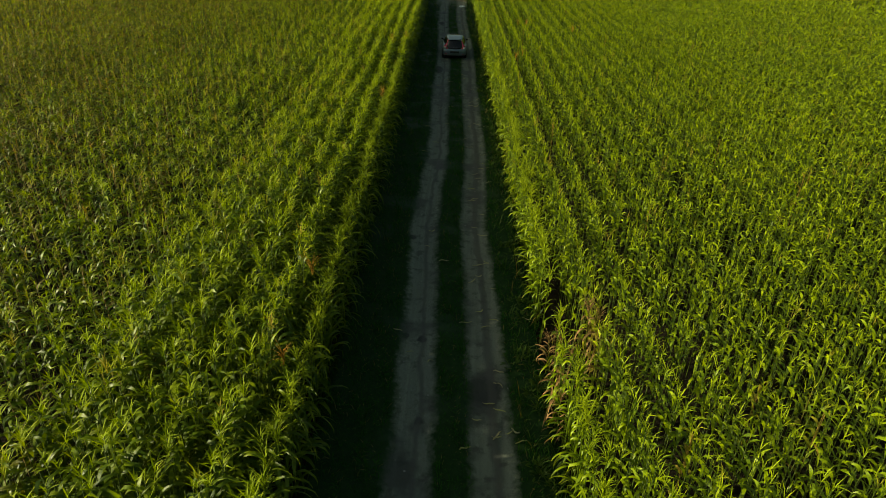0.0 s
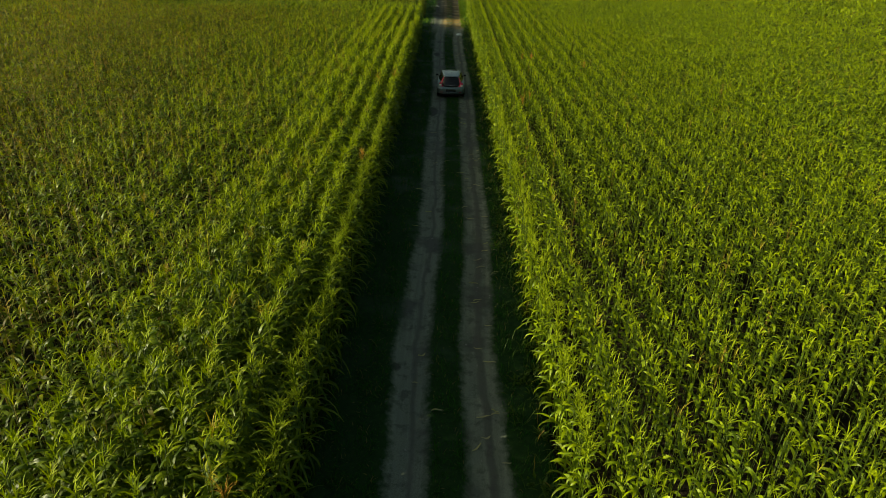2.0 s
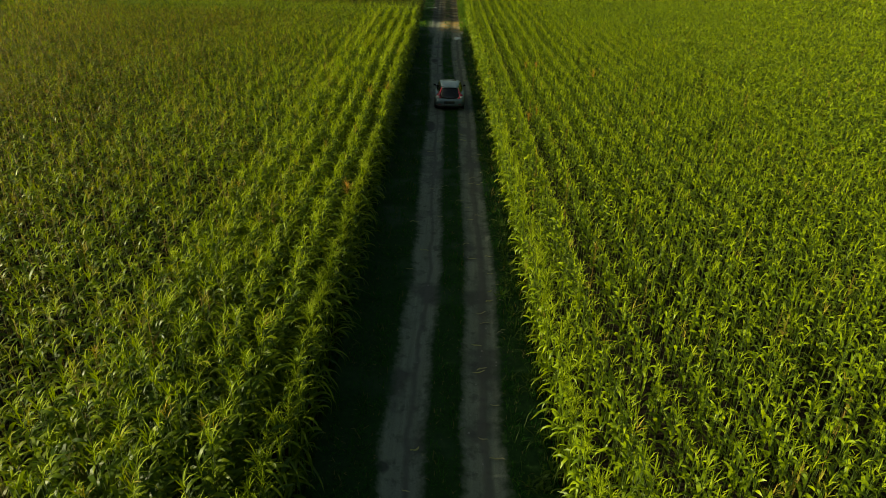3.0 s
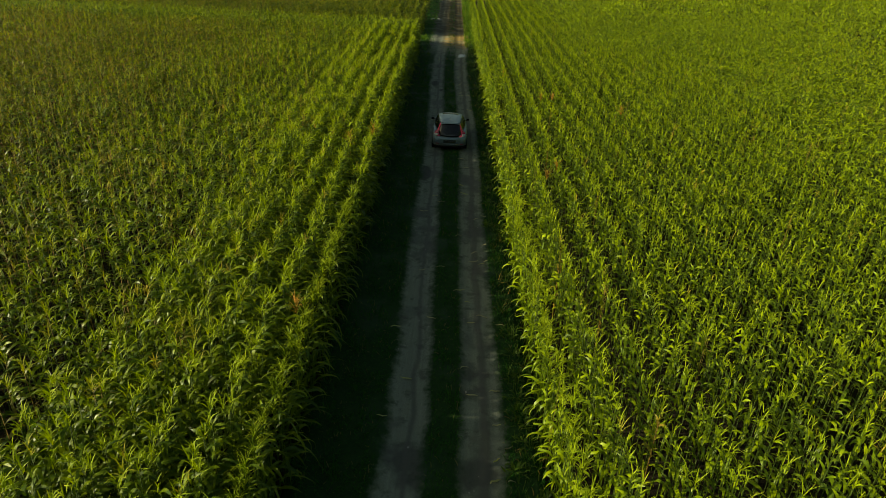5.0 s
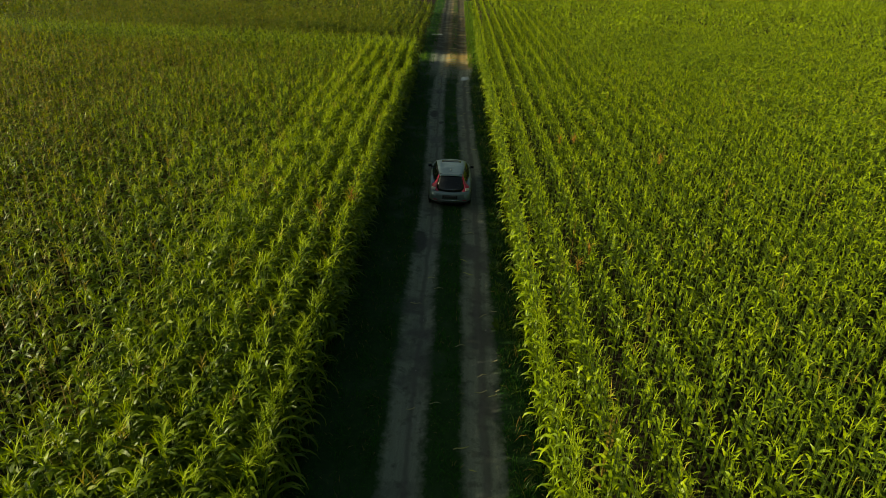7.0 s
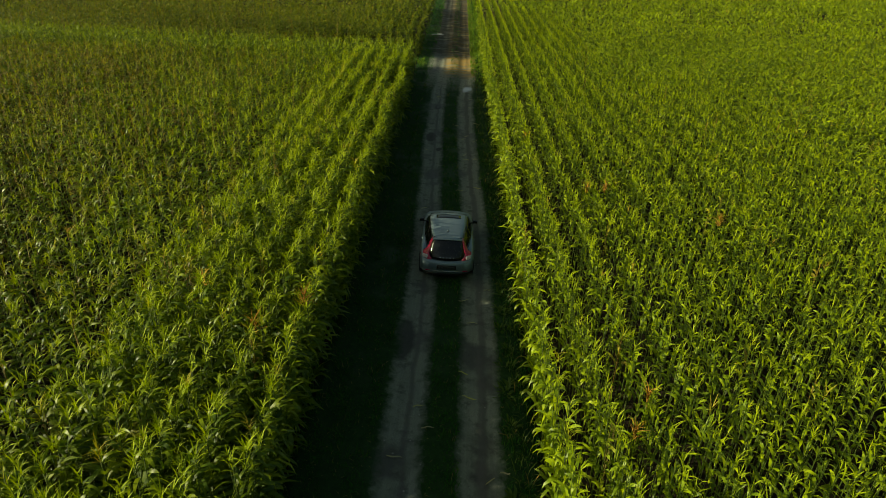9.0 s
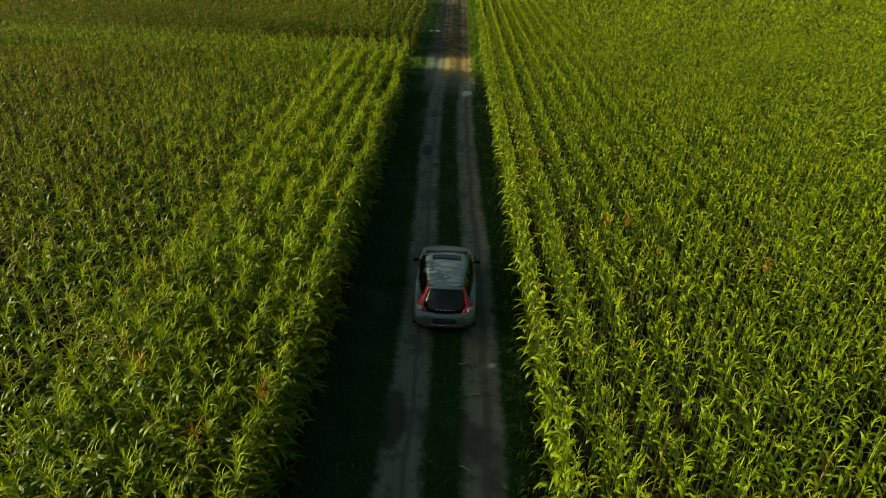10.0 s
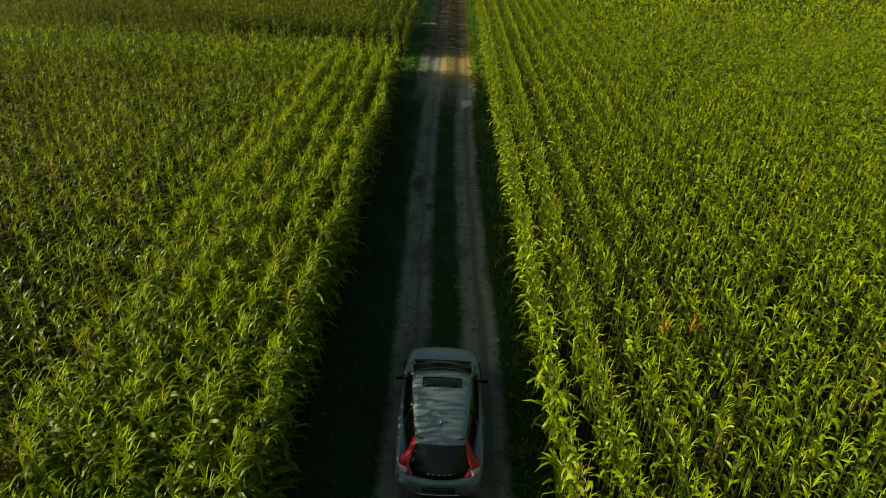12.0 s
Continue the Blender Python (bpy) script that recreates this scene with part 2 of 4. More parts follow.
def plain(name, col, rough=0.5, metal=0.0, coat=0.0, vary=0.12, scale=14.0, alpha_bump=0.0):
    m, nt, out = material(name)
    pos = node(nt, "ShaderNodeTexCoord").outputs["Object"]
    f = noise_tex(nt, scale, 4.0, 0.65, pos)
    c = mix_rgb(nt, math_node(nt, "MULTIPLY", f, vary * 2), (*col, 1), (col[0] * 0.45, col[1] * 0.45, col[2] * 0.42, 1))
    p = node(nt, "ShaderNodeBsdfPrincipled", {"Base Color": c, "Metallic": metal})
    r = ramp(nt, f, [(0.3, (rough * 0.8,) * 3), (0.75, (min(1, rough * 1.4),) * 3)])
    nt.links.new(r, p.inputs["Roughness"])
    p.inputs["Coat Weight"].default_value = coat
    p.inputs["Coat Roughness"].default_value = 0.16
    if alpha_bump:
        b = node(nt, "ShaderNodeBump", {"Height": noise_tex(nt, scale * 3, 3.0, 0.6, pos), "Strength": alpha_bump, "Distance": 0.01})
        nt.links.new(b.outputs[0], p.inputs["Normal"])
    nt.links.new(p.outputs[0], out.inputs[0])
    return m


track_mat, soil_mat = track_material(), soil_material()
paint = plain("car_paint", (0.195, 0.265, 0.295), 0.38, 0.5, 0.4, 0.10, 5.0)
dark_glass = plain("tinted_glass", (0.006, 0.007, 0.008), 0.09, 0.0, 0.0, 0.05)
hatch_glass = plain("hatch_glass", (0.005, 0.0055, 0.006), 0.22, 0.0, 0.0, 0.05)
black_trim = plain("black_trim", (0.012, 0.012, 0.012), 0.5, 0.0, 0.0, 0.1)
rubber = plain("tyre_rubber", (0.018, 0.017, 0.016), 0.85, 0.0, 0.0, 0.3, 30.0, 0.3)
rim_mat = plain("alloy", (0.42, 0.42, 0.42), 0.35, 0.9)
chrome = plain("chrome", (0.75, 0.75, 0.75), 0.15, 1.0, 0.0, 0.02)
red_lens = plain("red_lens", (0.50, 0.008, 0.060), 0.25, 0.0, 0.6, 0.08)
clear_lens = plain("clear_lens", (0.72, 0.60, 0.58), 0.15, 0.0, 0.6, 0.15, 40.0)
plate_mat = plain("plate_blank", (0.05, 0.055, 0.055), 0.5)
stone_mat = plain("pebble", (0.30, 0.29, 0.27), 0.9, 0.0, 0.0, 0.3, 20.0, 0.4)
# pale base: part of the sky's reflection is painted into the water colour
water_mat = plain("muddy_water", (0.30, 0.30, 0.29), 0.05, 0.0, 0.0, 0.1, 3.0)

# ---------------------------------------------------------------- mesh helpers


def part(name, bm, mat, parent, label="", smooth=True):
    me = bpy.data.meshes.new(name)
    bmesh.ops.recalc_face_normals(bm, faces=bm.faces)
    bm.to_mesh(me)
    bm.free()
    me.materials.append(mat)
    for p in me.polygons:
        p.use_smooth = smooth
    ob = new(name, me)
    ob.parent = parent
    if label:
        tagged(ob, label)
    return ob


def mesh_from(name, verts, faces_list, mats, dry=None, smooth=True):
    """verts (n,3); faces_list: (array (k, 3 or 4), material index)."""
    me = bpy.data.meshes.new(name)
    me.vertices.add(len(verts))
    me.vertices.foreach_set("co", np.asarray(verts, np.float32).ravel())
    loops = np.concatenate([f.ravel() for f, _ in faces_list]).astype(np.int32)
    total = np.concatenate([np.full(len(f), f.shape[1], np.int32) for f, _ in faces_list])
    index = np.concatenate([np.full(len(f), m, np.int32) for f, m in faces_list])
    me.loops.add(len(loops))
    me.loops.foreach_set("vertex_index", loops)
    me.polygons.add(len(total))
    me.polygons.foreach_set("loop_start", np.concatenate([[0], np.cumsum(total)[:-1]]).astype(np.int32))
    me.polygons.foreach_set("material_index", index)
    me.polygons.foreach_set("use_smooth", np.full(len(total), smooth, bool))
    if dry is not None:
        a = me.attributes.new("dry", "FLOAT", "POINT")
        a.data.foreach_set("value", np.asarray(dry, np.float32))
    for m in mats:
        me.materials.append(m)
    me.update(calc_edges=True)
    return me


def blades(base, az, length, width, rise, droop, segs, twist, power=1.5):
    """Arching tapered strips. Returns verts (n, 2*segs+1, 3), quads and tris by local index."""
    n = len(az)
    ds = length / segs
    p = np.array(base, float).copy()
    out = np.zeros((n, 2 * segs + 1, 3))
    ca, sa = np.cos(az), np.sin(az)
    for i in range(segs + 1):
        s = i / segs
        if i:
            th = rise - droop * ((i - 0.5) / segs) ** power
            p[:, 0] += ca * np.cos(th) * ds
            p[:, 1] += sa * np.cos(th) * ds
            p[:, 2] += np.sin(th) * ds
        if i == segs:
            out[:, 2 * segs] = p
        else:
            w = width * 0.5 * (0.55 + 1.15 * s) * (1 - s) ** 0.55 if s < 0.45 else width * 0.5 * 1.02 * (1 - s) ** 0.72 * 1.35
            tw = twist * s
            sx, sy, sz = -sa * np.cos(tw), ca * np.cos(tw), np.sin(tw)
            side = np.stack([sx * w, sy * w, sz * w], -1)
            out[:, 2 * i], out[:, 2 * i + 1] = p - side, p + side
    quads = np.array([[2 * i, 2 * i + 1, 2 * i + 3, 2 * i + 2] for i in range(segs - 1)], int).reshape(-1, 4)
    tri = np.array([[2 * segs - 2, 2 * segs - 1, 2 * segs]])
    return out, quads, tri


def lay(vs, quads, tris, start):
    n, k = vs.shape[0], vs.shape[1]
    at = (start + np.arange(n) * k)[:, None, None]
    q = (quads[None] + at).reshape(-1, 4) if len(quads) else np.zeros((0, 4), int)
    t = (tris[None] + at).reshape(-1, 3)
    return vs.reshape(-1, 3), q, t


class Pile:
    """Collects many blades into one mesh."""

    def __init__(self):
        self.v, self.f, self.d, self.n = [], [], [], 0

    def add(self, vs, quads, tris, mat, dry=None):
        v, q, t = lay(vs, quads, tris, self.n)
        self.v.append(v)
        if len(q):
            self.f.append((q, mat))
        self.f.append((t, mat))
        d = np.zeros(len(vs)) if dry is None else dry
        self.d.append(np.repeat(d, vs.shape[1]))
        self.n += len(v)

    def mesh(self, name, mats):
        return mesh_from(name, np.concatenate(self.v), self.f, mats, np.concatenate(self.d))


# ---------------------------------------------------------------- corn


def plants_into(pile, x, y, h, dry, leaves, segs, tassel, low, wide=1.0, spread=0.75, reach=1.0, ripe=0.05, high=0.84, stray=0.42, plumed=0.6, fine=0.015, tilt=0.09, crest=0.0, wind=0.0):
    """Corn plants at x, y of height h: stalk, alternating arching leaves, tassel on a share of them."""
    n = len(x)
    if not n:
        return
    z0 = -0.1
    lean = rng.uniform(0, tilt, n)
    la = rng.uniform(0, 2 * np.pi, n)
    dx, dy = np.cos(la) * lean, np.sin(la) * lean
    plane = np.pi / 2 + rng.normal(0, spread, n)
    for k in range(leaves):
        top = k / max(1, leaves - 1)
        f = low + (high - low) * top + rng.uniform(-0.025, 0.025, n)
        base = np.stack([x + dx * f * h, y + dy * f * h, z0 + f * h], -1)
        az = plane + np.pi * (k % 2) + rng.normal(0, stray, n)
        az = az - wind * np.sin(az - 0.3)
        length = rng.uniform(0.58, 0.95, n) * reach * (1.0 - 0.45 * top ** 1.4)
        rise = np.radians(rng.uniform(38, 74, n) + (8 + 14 * crest) * top)
        droop = np.radians(rng.uniform(75, 190, n)) * (1 - 0.4 * crest * top)
        width = rng.uniform(0.064, 0.100, n) * wide * (1 - 0.15 * top)
        v, q, t = blades(base, az, length, width, rise, droop, segs, rng.uniform(-1.5, 1.5, n), 1.1)
        pile.add(v, q, t, 0, dry * rng.uniform(0.2, 1.0, n))
    # stalk: three narrow faces
    r = 0.011
    ang = np.array([0, 2.1, 4.2])
    v = np.zeros((n, 6, 3))
    for i in range(3):
        v[:, i] = np.stack([x + r * np.cos(ang[i]), y + r * np.sin(ang[i]), np.full(n, z0)], -1)
        v[:, 3 + i] = np.stack([x + dx * 0.9 * h + 0.6 * r * np.cos(ang[i]), y + dy * 0.9 * h + 0.6 * r * np.sin(ang[i]), z0 + 0.9 * h], -1)
    sides = np.array([[0, 1, 4, 3], [1, 2, 5, 4], [2, 0, 3, 5]])
    if segs > 2:
        pile.add(v, sides, np.array([[3, 4, 5]]), 1, dry)
    # tassel: a fan of thin branches
    has = rng.random(n) < plumed
    x, y, h, dry, dx, dy = x[has], y[has], h[has], dry[has], dx[has], dy[has]
    n = len(x)
    ripe = ripe if np.isscalar(ripe) else ripe[has]
    turn = rng.uniform(0, 6.28, n)
    size = rng.uniform(0.6, 1.15, n)
    old = np.clip(0.35 * dry + (rng.random(n) < ripe) * rng.uniform(0.25, 0.7, n), 0, 1)
    for k in range(tassel):
        f = 0.87 + 0.035 * (k % 3)
        base = np.stack([x + dx * f * h, y + dy * f * h, z0 + f * h], -1)
        length = rng.uniform(0.18, 0.34, n) * (1.2 if k == 0 else 1.0) * size
        rise = np.radians(rng.uniform(35, 78, n)) if k else np.radians(rng.uniform(76, 90, n))
        v, q, t = blades(base, turn + 2.4 * k + rng.normal(0, 0.4, n), length, np.full(n, fine) * wide, rise, np.radians(rng.uniform(0, 90, n)), 2, rng.uniform(-1.2, 1.2, n))
        pile.add(v, q, t, 2, old)


def rows_of_corn(side, first, y0, y1, u_far, spacing, skip=None):
    """Places in rows beside the track: u (across), y (along)."""
    us, ys = [], []
    k = 0
    while True:
        u = first + side * (ROW if side < 0 else RIGHT_PITCH) * k
        if abs(u) > u_far:
            break
        y = np.arange(y0, y1, spacing) + rng.uniform(-0.05, 0.05, len(np.arange(y0, y1, spacing)))
        us.append(u + rng.normal(0, 0.03 if side > 0 else 0.05, len(y)) + (0.0 if side > 0 else 0.04) * np.sin(0.7 * y + 1.9 * k))
        ys.append(y)
        k += 1
    u, y = np.concatenate(us), np.concatenate(ys)
    keep = rng.random(len(u)) > (0.10 if side > 0 else 0.04)
    if skip is not None:
        keep &= ~skip(u, y)
    return u[keep], y[keep]


def height_at(u, y):
    a = 0.09 * np.sin(0.31 * u + 0.17 * y) + 0.07 * np.sin(0.23 * y - 0.5 * u + 1.3) + 0.05 * np.sin(0.9 * u + 0.6 * y)
    return 2.52 + a + rng.normal(0, 0.14, len(u))


EDGE_A, EDGE_B, EDGE_STEP = 10.0, 38.0, 0.19


def field(name, side, first, y0, y1, u_far, label, mats, skip=None, lift=None, spacing=0.17):
    u, y = rows_of_corn(side, first, y0, y1, u_far, spacing, skip)
    au = np.abs(u)
    if y1 == FIELD_END:
        cut = y < FIELD_END + 0.02 * (u - first)
        u, y, au = u[cut], y[cut], au[cut]
    seen = (au < 9 + 0.66 * np.maximum(0, y - 6)) & (y > 4)
    lone = (np.abs(u - first) < 0.3) & (y > EDGE_A - 0.09) & (y < EDGE_B + 0.09)
    h = height_at(u, y)
    if lift:
        h = lift(u, y, h)
    if side > 0:
        h = np.where(u < first + RIGHT_PITCH * 15.4, 2.52 + 0.55 * (h - 2.52), h)
    if side < 0:
        h = h + 0.18 * (np.abs(u - first) < 3.4) * (y < FIELD_END)
    h = h + rng.normal(0, 0.13, len(u)) * ((au > 16) | (y > 62) & (au > 8))
    dry = (rng.random(len(u)) < 0.012) * rng.uniform(0.3, 0.8, len(u))
    if side < 0:     # the crop ripens away from the track
        dry = np.maximum(dry, (rng.random(len(u)) < (0.9 if y1 == FIELD_END else 0.4) * np.clip((au - 4.5) / 14, 0, 1)) * rng.uniform(0.2, 0.9, len(u)))
    if side > 0:
        patch = np.exp(-((u - 3.2) ** 2 / 0.15 + (y - 15.2) ** 2 / 0.5))
        dry = np.maximum(dry, patch * rng.uniform(0.2, 0.8, len(u)))
        h = h * (1 - 0.25 * patch * rng.random(len(u)))
    x = u + xc(y)
    pile = Pile()
    lush = (np.abs(u - first) < ROW * 5.4) & (side < 0) & ~lone & seen & (y < 76)
    edge = (np.abs(u - first) < 0.4) & ~lone & ~lush & seen & (y < 90)
    drill = (np.abs(u - first) < np.where(y < 70, RIGHT_PITCH * 15.4, RIGHT_PITCH * 8.4)) & (side > 0) & ~lone & ~edge & seen & (y < 100)
    near = ~drill & (au < 12) & (y < 62) & (y > 7) & seen & ~edge & ~lone & ~lush
    mid = (au < 25) & (y < 84) & seen & ~near & ~edge & ~lone & ~drill
    far = seen & ~near & ~mid & ~edge & ~lone & ~lush & ~drill
    horizon = far & ((y > 92) | (au > 36))
    far &= ~horizon
    horizon &= rng.random(len(u)) < 0.52
    flank = ~seen & (au < 34) & (rng.random(len(u)) < 0.72)
    rest = ~seen & (au >= 34) & (rng.random(len(u)) < 0.22)
    spread = 0.45 if side > 0 else 0.7
    # each group of plants: leaves, segments, tassel branches, lowest leaf, leaf width, reach, thickness of a tassel branch
    for m, leaves, segs, tassel, low, wide, reach, fine in (
        (edge, 12, 4, 9, 0.14, 1.05, 0.70, 0.015), (near, 7, 4, 10, 0.48, 1.0, 0.82, 0.022), (lush, 9, 4, 12, 0.18, 1.0, 0.9, 0.023),
        (drill, 8, 4, 8, 0.56, 0.95, 0.52, 0.02), (mid, 6, 3, 5, 0.50, 1.15, 0.88, 0.02), (far, 4, 3, 3, 0.54, 1.35, 0.9, 0.032),
        (horizon, 4, 2, 1, 0.58, 1.9, 0.9, 0.05), (flank, 4, 2, 1, 0.48, 1.5, 0.75, 0.04), (rest, 3, 2, 0, 0.5, 2.8, 0.9, 0.04),
    ):
        ripe = np.full(m.sum(), 0.05) if side > 0 or y0 == NEXT_FIELD else 0.06 + 0.2 * np.clip((au[m] - 7) / 22, 0, 1)
        turned = 0.8 if m is lush else 0.45 if m is drill else 0.9
        plumed = 0.9 if m is drill else 0.55 if side > 0 else 0.8
        plants_into(pile, x[m], y[m], h[m], dry[m], leaves, segs, tassel, low, wide, turned, reach, ripe, 0.85, 0.42, plumed, fine, 0.02 if m is drill else 0.07 if m is lush else 0.09 if side < 0 else 0.04, 1.0 if m is drill else 0.0, 0.5 if side < 0 else 0.0)
    if drill.any():     # lower leaves between the drilled rows, fuller beside the track
        plants_into(pile, x[drill], y[drill], h[drill], dry[drill], 3, 3, 0, 0.24, 1.0, 0.7, 0.55, 0.0, 0.50, tilt=0.02)
        first_two = (drill | edge | lone) & (u < first + 1.3) & ((y < 14.0) | (y > 17.3))
        plants_into(pile, x[first_two], y[first_two], h[first_two], dry[first_two], 4, 3, 0, 0.34, 1.0, 1.0, 0.75, 0.0, 0.72)
    if lush.any():      # lower leaves of the rows beside the track
        plants_into(pile, x[lush], y[lush], h[lush], dry[lush], 9, 2, 0, 0.15, 1.6, 0.5, 0.95, 0.0, 0.68)
    ob = new(name, pile.mesh(name, mats))
    return tagged(ob, label, "corn field", kind="stuff")


def capped_for_sun(u, y, h):
    """Caps the corn past the lane, ragged beside the track, to shape the sun streaks there."""
    low = 0.36 * (2.3 - u) + 0.42 * np.sin(2.1 * y) * np.sin(0.83 * y + 1.0) + rng.uniform(-0.5, 0.1, len(u))
    return np.where(y > LANE_B, np.minimum(h, low), h)


def lane(u, y):
    edge = 0.06 * (u - LEFT_ROW) + rng.normal(0, 0.12, len(u))
    return (y > LANE_A - edge) & (y < LANE_B + edge) & (u > -22) | (y > LANE_B) & (u > -6.0) & (rng.random(len(u)) < 0.10)


field("corn_field", -1, LEFT_ROW, -14.0, FIELD_END, 42.0, "tall green corn crop in rows beside the dirt track", [leaf_mat, stalk_mat, tassel_mat])
field("corn_field", 1, RIGHT_ROW, -14.0, 146.0, 72.0, "sunlit yellow-green corn crop in long rows beside the track", [sunlit_leaf_mat, stalk_mat, tassel_mat])
field("corn_field", -1, LEFT_ROW - 0.2, NEXT_FIELD, 112.0, 44.0, "darker corn crop beyond the headland rows", [olive_mat, stalk_mat, ripe_mat], lane, capped_for_sun)


def headland():
    """Dense taller rows set across the end of the first field."""
    pile = Pile()
    for k in range(5):
        n = 330
        u = np.linspace(LEFT_ROW, -44.0, n) + rng.uniform(-0.04, 0.04, n)
        y = FIELD_END - 0.1 + 0.80 * k + 0.02 * (u - LEFT_ROW) + rng.normal(0, 0.2, n)
        plants_into(pile, u + xc(y), y, 2.76 + rng.normal(0, 0.09, n), np.zeros(n), 7, 3, 6, 0.4, 1.2)
    # the lit leaf copy brightens this band by colour
    ob = new("corn_field", pile.mesh("corn_field", [sunlit_leaf_mat, stalk_mat, tassel_mat]))
    return tagged(ob, "dense band of taller sunlit corn across the field's end", "corn field", kind="stuff")


headland()


def single_plant(seed, mats, label, group, reach=1.0, broad=1.0):
    """One corn plant with each leaf as a part."""
    r = np.random.default_rng(seed)
    h = 2.5 + r.normal(0, 0.07)
    thing = new("corn_plant")
    bm = bmesh.new()
    rings = []
    for i in range(7):
        f = i / 6
        rad = 0.017 * (1 - 0.55 * f)
        rings.append([bm.verts.new((rad * math.cos(a), rad * math.sin(a), f * 0.9 * h)) for a in (0, 1.26, 2.51, 3.77, 5.03)])
    for a, b in zip(rings, rings[1:]):
        for j in range(5):
            bm.faces.new((a[j], a[(j + 1) % 5], b[(j + 1) % 5], b[j]))
    part("stalk", bm, mats[1], thing)
    plane = r.uniform(0, math.pi)
    for k in range(12):
        f = 0.12 + 0.72 * k / 11
        top = k / 11
        az = plane + math.pi * (k % 2) + r.normal(0, 0.42)
        length = r.uniform(0.64, 1.0) * reach * (1 - 0.50 * top ** 1.3) * (0.8 if k < 2 else 1)
        rise, droop = radians(r.uniform(46, 76) + 4 * top), radians(r.uniform(110, 200) * (1 - 0.1 * top))
        width, tw = r.uniform(0.05, 0.078) * broad * (1 - 0.2 * top), r.uniform(-1.6, 1.6)
        bm = bmesh.new()
        p = Vector((0, 0, f * h))
        last = None
        segs = 6
        for i in range(segs + 1):
            s = i / segs
            if i:
                th = rise - droop * ((i - 0.5) / segs) ** 1.2
                p = p + Vector((math.cos(az) * math.cos(th), math.sin(az) * math.cos(th), math.sin(th))) * (length / segs)
            w = width * 0.5 * min(0.55 + 1.3 * s, 1.35 * (1 - s) ** 0.6 + 0.002)
            w *= 1 + 0.12 * math.sin(9 * s + seed)
            side = Vector((-math.sin(az) * math.cos(tw * s), math.cos(az) * math.cos(tw * s), math.sin(tw * s))) * w
            up = Vector((0, 0, 0.28 * w))
            row = [bm.verts.new(p - side + up), bm.verts.new(p), bm.verts.new(p + side + up)]
            if last:
                bm.faces.new((last[0], last[1], row[1], row[0]))
                bm.faces.new((last[1], last[2], row[2], row[1]))
            last = row
        part("leaf", bm, mats[0], thing)
    bm = bmesh.new()
    for k in range(18):
        az = 2.4 * k + r.normal(0, 0.3)
        el = radians(88 if k == 0 else r.uniform(52, 82))
        length = 0.44 if k == 0 else r.uniform(0.26, 0.42)
        bend = radians(r.uniform(6, 38))
        p = Vector((0, 0, (0.79 + 0.03 * (k % 4)) * h))
        last = None
        for i in range(4):
            rad = 0.011 * (1 - i / 3.6)
            ring = [bm.verts.new(p + Vector((rad * math.cos(a), rad * math.sin(a), 0))) for a in (0, 2.1, 4.2)]
            if last:
                for j in range(3):
                    bm.faces.new((last[j], last[(j + 1) % 3], ring[(j + 1) % 3], ring[j]))
            last = ring
            e = el - bend * i
            p = p + Vector((math.cos(az) * math.cos(e), math.sin(az) * math.cos(e), math.sin(e))) * (length / 3)
    part("tassel", bm, mats[2], thing, "feathery tassel")
    return tagged(thing, label, "corn plant", group)


models = [single_plant(40 + i, (leaf_one, stalk_one, tassel_one), "tall green corn plant standing at the track's edge", "corn plants along the track", 1.15) for i in range(7)]
sunny = [single_plant(50 + i, (sunlit_leaf_one, stalk_one, tassel_one), "sunlit yellow-green corn plant standing at the track's edge", "corn plants along the track", 0.66, 0.8) for i in range(6)]
spots = [(u, EDGE_A + i * EDGE_STEP) for u in (LEFT_ROW, RIGHT_ROW) for i in range(int((EDGE_B - EDGE_A) / EDGE_STEP))]
used = set()
for u, y in spots:
    if rng.random() < 0.04 or (u > 0 and 14.2 < y < 17.2 and rng.random() < 0.75):
        continue
    uu, yy, turn, size = u + rng.normal(0, 0.04), y + rng.uniform(-0.05, 0.05), rng.uniform(0, 360), rng.uniform(0.94, 1.07)
    m = pose(uu + xc(yy), yy, -0.1, rng.normal(0, 1.6), rng.normal(0, 1.6), turn)
    kinds = sunny if u > 0 else models
    made = kinds[int(rng.integers(len(kinds)))]
    if made.name in used:
        made = copy_thing(made, m)
    else:
        used.add(made.name)
        made.matrix_basis = m
    made.scale = (size, size, size)

withered = [single_plant(70 + i, (dry_one, stalk_one, dry_one), "withered orange-brown corn plant at the track's edge", "withered corn plants") for i in range(3)]
for i, (uu, yy) in enumerate(((2.25, 14.9), (2.4, 14.6), (1.98, 13.8), (2.1, 13.1), (2.3, 14.2), (2.2, 15.6), (3.08, 15.3), (3.25, 15.0))):
    m = pose(uu + xc(yy), yy, -0.1, rng.normal(0, 7), rng.normal(0, 7), rng.uniform(0, 360))
    if i < 3:
        made = withered[i]
        made.matrix_basis = m
    else:
        made = copy_thing(withered[i % 3], m)
    size = rng.uniform(0.62, 0.84) if uu < 2.7 else 0.98
    made.scale = (size, size, size)

